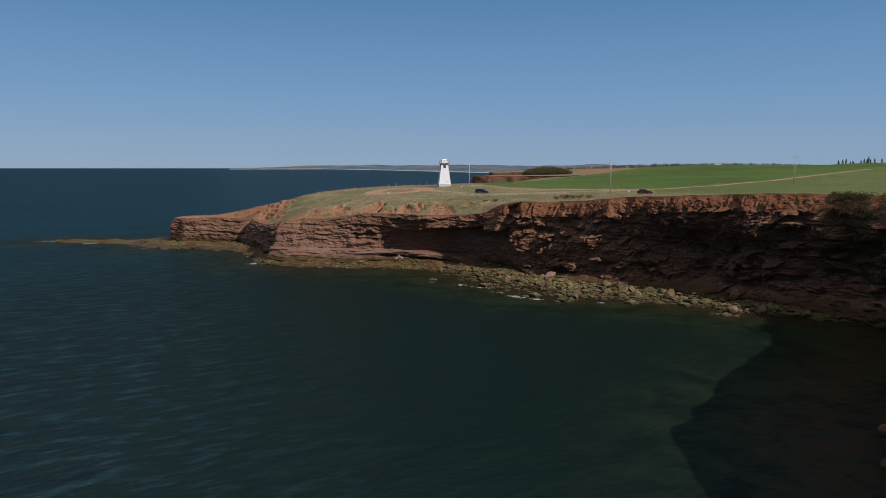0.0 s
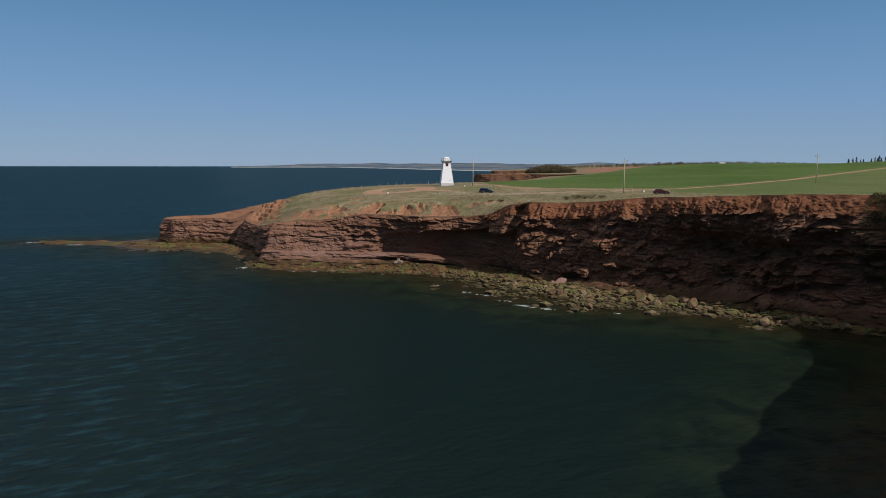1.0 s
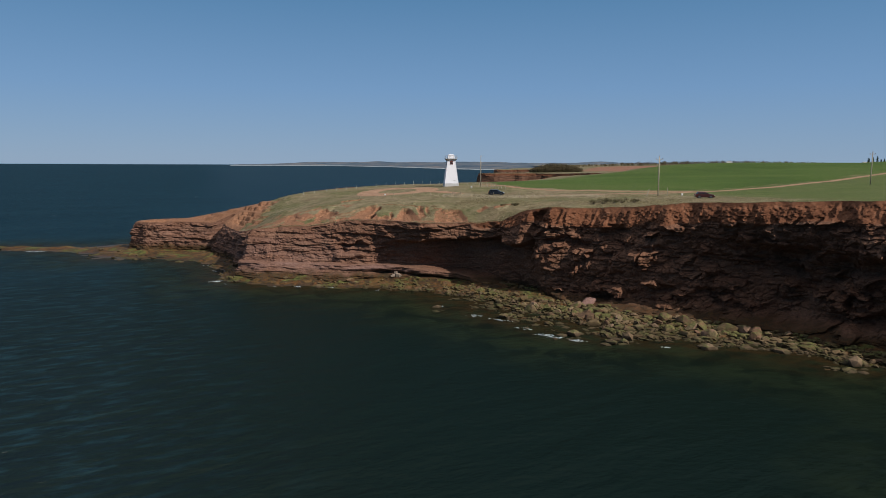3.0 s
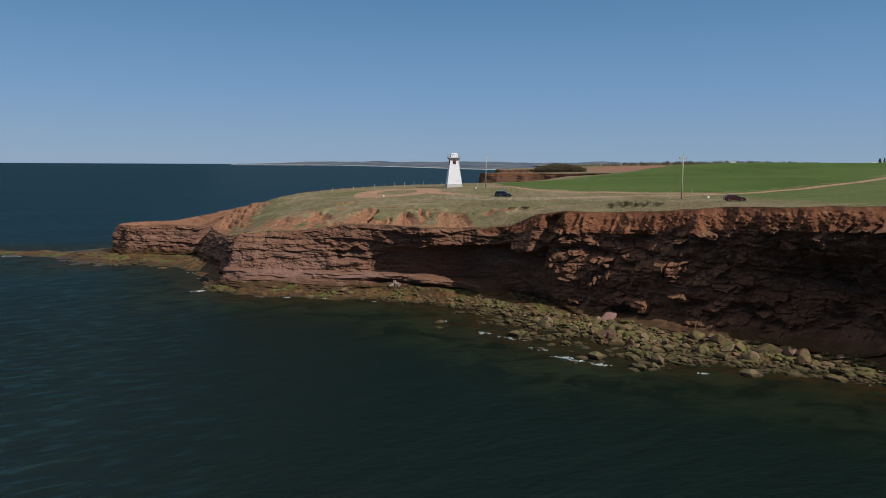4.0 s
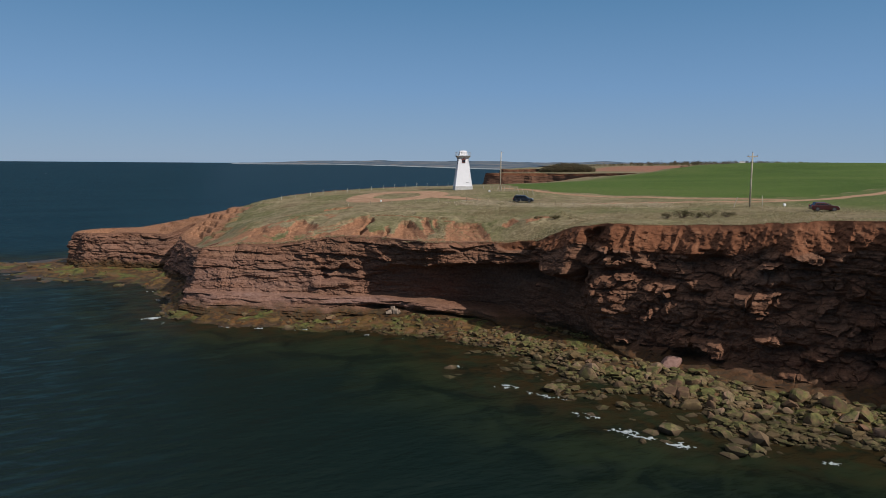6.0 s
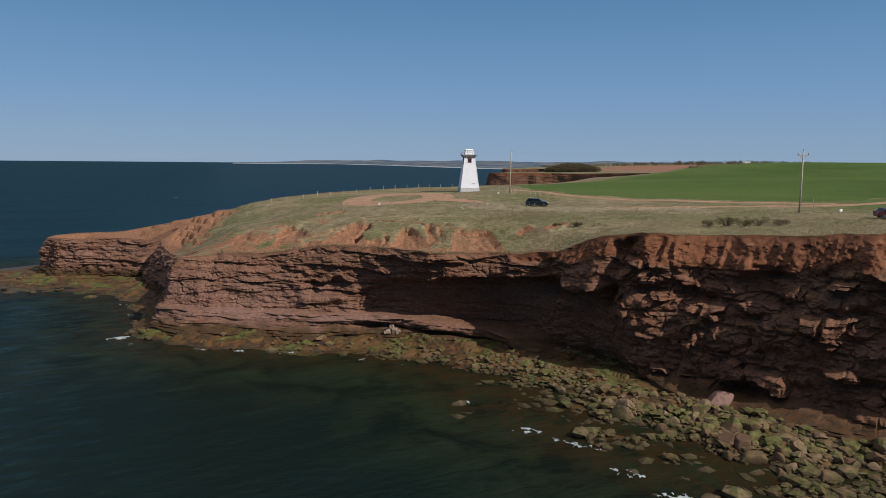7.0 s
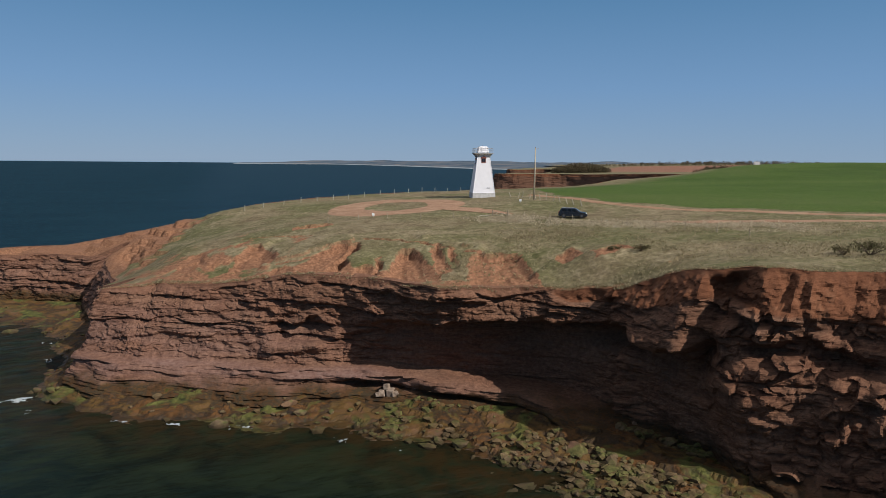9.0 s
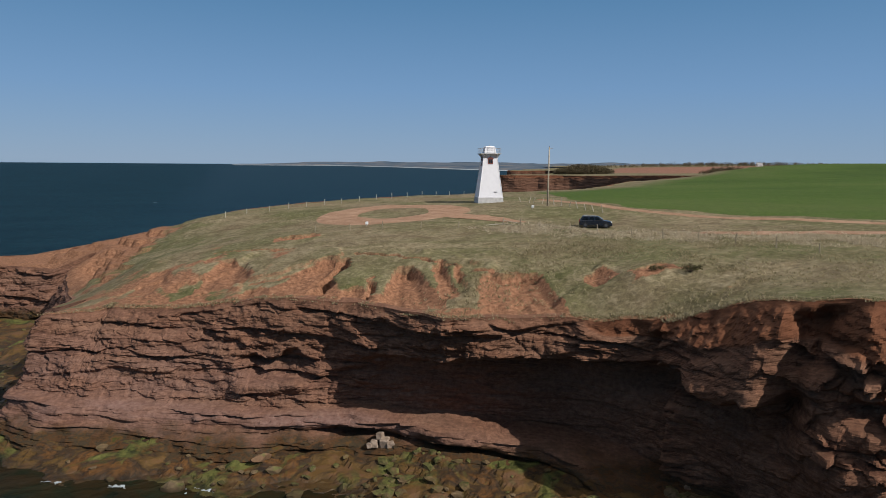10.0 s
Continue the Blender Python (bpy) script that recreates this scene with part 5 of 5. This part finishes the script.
wgt = knots([(22, 0.3), (23, 0.9), (28, 0.6), (30, 0.1), (33, 0.06), (35, 0.12), (36, 0.3), (37, 0.7), (38.2, 1.1), (38.9, 1.2), (39.6, 1), (40.5, 1), (46, 1), (48, 0.7), (49.5, 0), (57, 0)], SHK) * (SHU < 1.0) * (SHU > 0.15) * np.clip(0.6 + fbm(SHX / 5, SHY / 5, 6.0, 2), 0.02, 1)
vv, ff = stone_field(8200, wgt, 0.3, 0.85, 11)
tagged(new("shore_stones", soup("shore_stones", vv, ff, BOULDER)), "scattered small red and ochre shore stones", "stones", kind="stuff")
wgt = knots([(22, 0.5), (23, 1.2), (28, 0.8), (30, 0.3), (33, 0.2), (36, 0.8), (46, 1), (48.5, 0), (57, 0)], SHK) * (SHU > 0.95) * (SHU < 1.3) * np.clip(fbm(SHX / 5, SHY / 5, 16.0, 2), 0, 1)
vv, ff = stone_field(420, wgt, 0.55, 1.2, 12, 0.45)
tagged(new("reef_stones", soup("reef_stones", vv, ff, BOULDER)), "dark wet stones awash at the shelf edge", "stones", kind="stuff")

# ---- foam where small waves break on the rocks ----
fo = Nodes("sea_foam", 0.7, 0.3)
fon = fo.noise(fo.pos(), 3.0, 5, 0.7)
FOAM = fo.done(fo.ramp(fon, (0.3, (0.16, 0.19, 0.2)), (0.65, (0.4, 0.43, 0.45))), fo.bump(fon, 0.5, 0.08))


def foam_patch(cx, cy, rx, ry, turn, seed):
    """Lacy foam: the crests of a fine noise, thin at the rim of the patch."""
    a, b = np.meshgrid(np.arange(-rx, rx, 0.1), np.arange(-ry, ry, 0.1))
    shape_f = a.shape
    a, b = a.ravel(), b.ravel()
    ca, sa = math.cos(radians(turn)), math.sin(radians(turn))
    x, y = cx + a * ca - b * sa, cy + a * sa + b * ca
    lace = 0.15 - np.abs(fbm(a / 1.3 + seed * 7.3, b / 0.6, seed * 1.9, 3)) - 0.3 * ((a / rx) ** 2 + (b / ry) ** 2) ** 1.5 + 0.1 * vnoise(a / 1.7, b / 0.9, seed * 3.1)
    q = sheet(*shape_f)
    q = q[(lace > 0)[q].all(1)]
    if len(q) == 0:
        return
    use = np.unique(q)
    at = np.full(a.size, -1)
    at[use] = np.arange(len(use))
    z = 0.03 + 0.8 * np.clip(lace[use], 0, 0.2) + 0.05 * vnoise(x[use] * 4, y[use] * 4)
    tagged(new("foam", grid_mesh("foam", np.stack([x[use], y[use], z], 1), at[q], FOAM)), "small white foam where a wave breaks on rocks", "foam", kind="stuff")


for i, (x, y, rx, ry, turn) in enumerate(((12.0, 181.5, 3.4, 1.8, -25), (17.2, 177.6, 3.6, 1.5, -30), (24.5, 165.0, 4.6, 2.0, -35), (20.5, 170.5, 2.6, 1.2, -30), (29.0, 161.5, 3.4, 1.3, -20), (43.0, 156.8, 2.0, 0.8, -15),
                                          (-52.5, 222.5, 3.6, 1.4, 20), (-49.0, 218.5, 2.0, 0.9, 10), (-37.0, 215.2, 2.4, 0.9, 0), (-30.0, 214.6, 2.0, 0.8, 0), (-22.0, 213.6, 2.6, 0.9, 0), (-10.0, 210.0, 2.4, 0.9, -8), (-3.5, 207.5, 1.6, 0.7, -10),
                                          (6.5, 190.5, 1.8, 0.8, -40), (-64.0, 250.0, 2.6, 1.0, -30), (-58.0, 240.0, 2.2, 1.0, -40), (-132.0, 283.0, 6.0, 2.2, 8), (-152.0, 291.0, 8.0, 2.6, 10), (-110.0, 273.0, 3.0, 1.0, -10), (70.5, 148.0, 1.6, 0.7, -30))):
    foam_patch(x, y, rx, ry, turn, i + 1)

# a heap of pale fallen blocks on the ledge
heap_at = (-5.2, 219.6)
for i, (dx, dy, dz, s) in enumerate(((-0.7, 0, 0, 0.62), (0.35, 0.1, 0, 0.75), (1.0, -0.3, 0, 0.5), (-0.1, 0.15, 0.75, 0.55), (-1.2, -0.4, 0, 0.4))):
    bm = box(1.5, 1.2, 1.3, -0.4, 0.16)
    for w in bm.verts:
        w.co += Vector((noise.noise(w.co + Vector((i, 0, 0))), noise.noise(w.co + Vector((0, i, 0))), 0)) * 0.25
    ob = part("fallen_block", bm, GREY_STONE)
    ob.matrix_basis = pose(heap_at[0] + dx, heap_at[1] + dy, shelf_z(*heap_at) + 0.25 + dz, rng.uniform(-12, 12), rng.uniform(-12, 12), rng.uniform(0, 90)) @ Matrix.Scale(s, 4)
    tagged(ob, "pale broken sandstone block on the weedy ledge", "stone block", "heap of fallen blocks")


# ---- grass, scrub and trees ----
def blades(x, y, z, h, w, g, per=5):
    """Tufts of upright blades as arrays."""
    count = len(x)
    ang = g.uniform(0, 6.28, (count, per))
    tilt = g.uniform(0.6, 2.2, (count, per))
    hh = h[:, None] * g.uniform(0.6, 1.1, (count, per))
    ox, oy = g.normal(0, 0.16, (count, per)), g.normal(0, 0.16, (count, per))
    bx, by = x[:, None] + ox, y[:, None] + oy
    ww = w * g.uniform(0.6, 1.3, (count, per))
    px_, py_ = -np.sin(ang), np.cos(ang)
    zz = np.broadcast_to(z[:, None], bx.shape)
    a = np.stack([bx + px_ * ww, by + py_ * ww, zz - 0.05], -1)
    b = np.stack([bx - px_ * ww, by - py_ * ww, zz - 0.05], -1)
    c = np.stack([bx + np.cos(ang) * hh * tilt, by + np.sin(ang) * hh * tilt, zz + hh], -1)
    vv = np.stack([a, b, c], 2).reshape(-1, 3)
    return vv, np.arange(len(vv)).reshape(-1, 3)


g = np.random.default_rng(3)
road_d = np.minimum(dist_line(gx, gy, ROAD), dist_line(gx, gy, TRACK))
loop_d = np.abs(np.hypot((gx - LOOP_AT[0]) / LOOP_R[0], (gy - LOOP_AT[1]) / LOOP_R[1]) - 1) * 10
wgt = gin * sstep(35.2, 37, gk) * (1 - sstep(47, 49, gk)) * (1 - sstep(20, 45, lip_d)) * (field < 0.4) * (road_d > 2.4) * (loop_d > 4) * np.clip(0.35 + 1.6 * fbm(gx / 7, gy / 7, 31.0, 3), 0.02, 1.2) * (gy < 300)
ns = g.choice(len(gx), 8000, p=wgt / wgt.sum())
x, y = gx[ns] + g.uniform(-0.4, 0.4, len(ns)), gy[ns] + g.uniform(-0.4, 0.4, len(ns))
vv, ff = blades(x, y, gz[ns], 0.1 + 0.2 * g.random(len(ns)) ** 2 + 0.12 * np.clip(fbm(x / 9, y / 9, 2.0, 2), 0, 1), 0.05, g)
tagged(new("dry_grass", soup("dry_grass", vv, ff, STRAW)), "tall dry straw-coloured grass tufts on the cliff top", "grass", kind="stuff")
band = dist_line(gx, gy, [(12, 253), (20, 247), (28, 242.5), (38, 236), (47, 229)])
wgt = gin * np.exp(-(band / 3.4) ** 2) * np.clip(0.4 + fbm(gx / 3, gy / 3, 61.0, 3), 0.02, 1) * (np.hypot(gx - 24.3, gy - 252) > 2.6)
ns = g.choice(len(gx), 5200, p=wgt / wgt.sum())
x, y = gx[ns] + g.uniform(-0.4, 0.4, len(ns)), gy[ns] + g.uniform(-0.4, 0.4, len(ns))
vv, ff = blades(x, y, gz[ns], 0.1 + 0.28 * g.random(len(ns)) ** 2, 0.06, g)
tagged(new("dead_grass", soup("dead_grass", vv, ff, BLEACHED)), "bleached dead grass and stalks beside the road", "grass", kind="stuff")
wgt = gin * sstep(30.5, 32, gk) * (1 - sstep(48, 50, gk)) * (lip_d < 1.0)
ns = g.choice(len(gx), 2600, p=wgt / wgt.sum())
vv, ff = blades(gx[ns] + g.uniform(-0.2, 0.2, len(ns)), gy[ns] + g.uniform(-0.2, 0.2, len(ns)), gz[ns], 0.06 + 0.13 * g.random(len(ns)), 0.05, g)
tagged(new("rim_grass", soup("rim_grass", vv, ff, STRAW)), "ragged turf fringe on the cliff edge", "grass", kind="stuff")


def leaves(centre, radius, count, size, g):
    """A loose clump of leaf-like triangles, uneven in outline."""
    d = g.normal(0, 1, (count, 3))
    d /= np.linalg.norm(d, axis=1)[:, None]
    r = radius * g.uniform(0.35, 1.0, (count, 1)) ** 0.6 * (1 + 0.3 * vnoise(d[:, :1] * 2 + centre[0], d[:, 1:2] * 2, d[:, 2:] * 2 + centre[1]))
    c = np.array(centre) + d * r * np.array([1, 1, 0.8])
    t = g.normal(0, size, (count, 3, 3))
    return (c[:, None, :] + t).reshape(-1, 3)


def clump_mesh(name, clumps, material):
    vv = np.concatenate(clumps)
    return soup(name, vv, np.arange(len(vv)).reshape(-1, 3), material)


def shrub(x, y, size, seed):
    g = np.random.default_rng(seed)
    ob = tagged(new("shrub"), "low bare brown shrub on the cliff edge", "shrub", "cliff-top shrubs")
    ob.matrix_basis = pose(x, y, ground_z(x, y) - 0.05)
    bm = bmesh.new()
    tips = []
    for i in range(16):
        a, t = g.uniform(0, 6.28), g.uniform(0.3, 1.2)
        tip = Vector((math.cos(a) * t * size * 1.4, math.sin(a) * t * size * 1.4, size * g.uniform(0.5, 1.1)))
        mid_p = tip * 0.5 + Vector((0, 0, 0.12 * size))
        rod((0, 0, -0.1), mid_p, 0.035, 0.025, 5, bm)
        rod(mid_p, tip, 0.025, 0.01, 5, bm)
        tips.append(tip)
    part("stem", bm, BARK, ob)
    me = clump_mesh("foliage", [leaves(tuple(tp * 0.85), 0.38 * size, 34, 0.055, g) for tp in tips], SCRUB)
    fol = new("foliage", me)
    fol.parent = ob
    return ob


for i, (x, y, s) in enumerate(((42.5, 206, 1.0), (44.6, 205, 1.25), (46.8, 203.8, 0.9), (48.6, 203.5, 1.2), (51.0, 202.3, 0.9), (45.8, 207.2, 0.9), (22.5, 219.5, 0.8), (25.2, 218.0, 0.7))):
    shrub(x, y, s, 40 + i)

# scrub on the steep bank of the cove
pick = np.argwhere((pk > 48.1) & (pk < 50.6)).ravel()
rows_b = (ROWS_UP - 1 - 120 * g.random(1100) ** 1.6).astype(int)
cols_b = g.choice(pick, 1100)
clumps = [leaves((X[r, c] + 0.3 * out_x[c], Y[r, c] + 0.3 * out_y[c], Z[r, c] + 0.2), g.uniform(0.5, 1.2), 44, 0.11, g) for r, c in zip(rows_b, cols_b)]
tagged(new("bank_scrub", clump_mesh("bank_scrub", clumps, SCRUB)), "grey-green scrub clinging to the steep bank", "scrub", kind="stuff")


def woods(name, label, count, cx, cy, rx, ry, turn, height, seed, material=None):
    """A distant patch of low trees, highest in the middle."""
    g = np.random.default_rng(seed)
    clumps = []
    ca, sa = math.cos(radians(turn)), math.sin(radians(turn))
    for _ in range(count):
        a, r = g.uniform(0, 6.28), math.sqrt(g.random())
        ex, ey = rx * r * math.cos(a), ry * r * math.sin(a)
        x, y = cx + ex * ca - ey * sa, cy + ex * sa + ey * ca
        h = height * (1 - 0.6 * r ** 2) * g.uniform(0.75, 1.1)
        z0 = float(land(np.array([x]), np.array([y]))[0])
        for lvl in (0.3, 0.65, 0.9):
            clumps.append(leaves((x, y, z0 + h * lvl), h * (0.42 - 0.2 * lvl) + 0.8, 26, h * 0.05 + 0.12, g))
    return tagged(new(name, clump_mesh(name, clumps, material or WOOD)), label, "woods", kind="stuff")


woods("bay_wood", "brown leafless spring wood on the far headland", 420, 173, 905, 33, 24, 0, 9.5, 1)
woods("cove_wood", "brown scrubby wood above the bay", 80, 262, 745, 24, 18, 0, 6.0, 2)
woods("tree_line", "distant dark tree line beyond the ploughed field", 460, 660, 1680, 340, 40, -6, 9.0, 3)
woods("field_hedge", "dark hedge trees on the skyline of the field", 26, 560, 800, 30, 8, -20, 4.0, 4)


def spruce(x, y, h, seed):
    g = np.random.default_rng(seed)
    ob = tagged(new("spruce_tree"), "dark green spruce on the skyline", "tree", "skyline spruces")
    ob.matrix_basis = pose(x, y, ground_z(x, y) - 0.2)
    part("trunk", rod((0, 0, 0), (0, 0, h * 0.96), 0.2, 0.04, 6), BARK, ob)
    clumps = []
    for lvl in np.linspace(0.12, 0.97, 15):
        r = (1 - lvl) * h * 0.24 + 0.15
        for _ in range(5):
            a = g.uniform(0, 6.28)
            clumps.append(leaves((math.cos(a) * r * 0.6, math.sin(a) * r * 0.6, h * lvl), r * 0.6 + 0.1, 9, 0.16, g))
    crown = new("crown", clump_mesh("crown", clumps, SPRUCE))
    crown.parent = ob
    return ob


for i in range(26):
    spruce(428 + i * 3.9 + rng.uniform(-3, 3), 690 + rng.uniform(-16, 16), rng.uniform(5, 9) * (0.7 if i < 8 else 1.0), 90 + i)


def farm_house(x, y, w, d, h, turn, walls, label):
    ob = tagged(new("farm_house"), label, "house", "distant farm buildings")
    ob.matrix_basis = pose(x, y, ground_z(x, y) - 0.3, 0, 0, turn)
    part("wall", box(w, d, h), walls, ob)
    part("roof", slab([(-d / 2 - 0.4, h), (d / 2 + 0.4, h), (0, h + d * 0.42)], w / 2 + 0.4), DECK, ob, "", pose(0, 0, 0, 0, 0, 90))
    for i in range(3):
        win = part("window", box(1.0, 0.1, 1.3, 1.2, 0, None, (-w / 3 + i * w / 3, -d / 2 - 0.03)), GLASS, ob)
        part("window_frame", box(1.2, 0.06, 0.12, 1.1, 0, None, (-w / 3 + i * w / 3, -d / 2 - 0.06)), MARKER, win)
    part("door", box(1.1, 0.1, 2.1, 0.3, 0, None, (w / 6, -d / 2 - 0.03)), TRIM, ob)
    return ob


farm_house(730, 1640, 12, 8, 5, -10, MARKER, "small white distant farmhouse beside a tree line")
farm_house(640, 1000, 22, 9, 4, 12, DECK, "long grey distant farm shed")
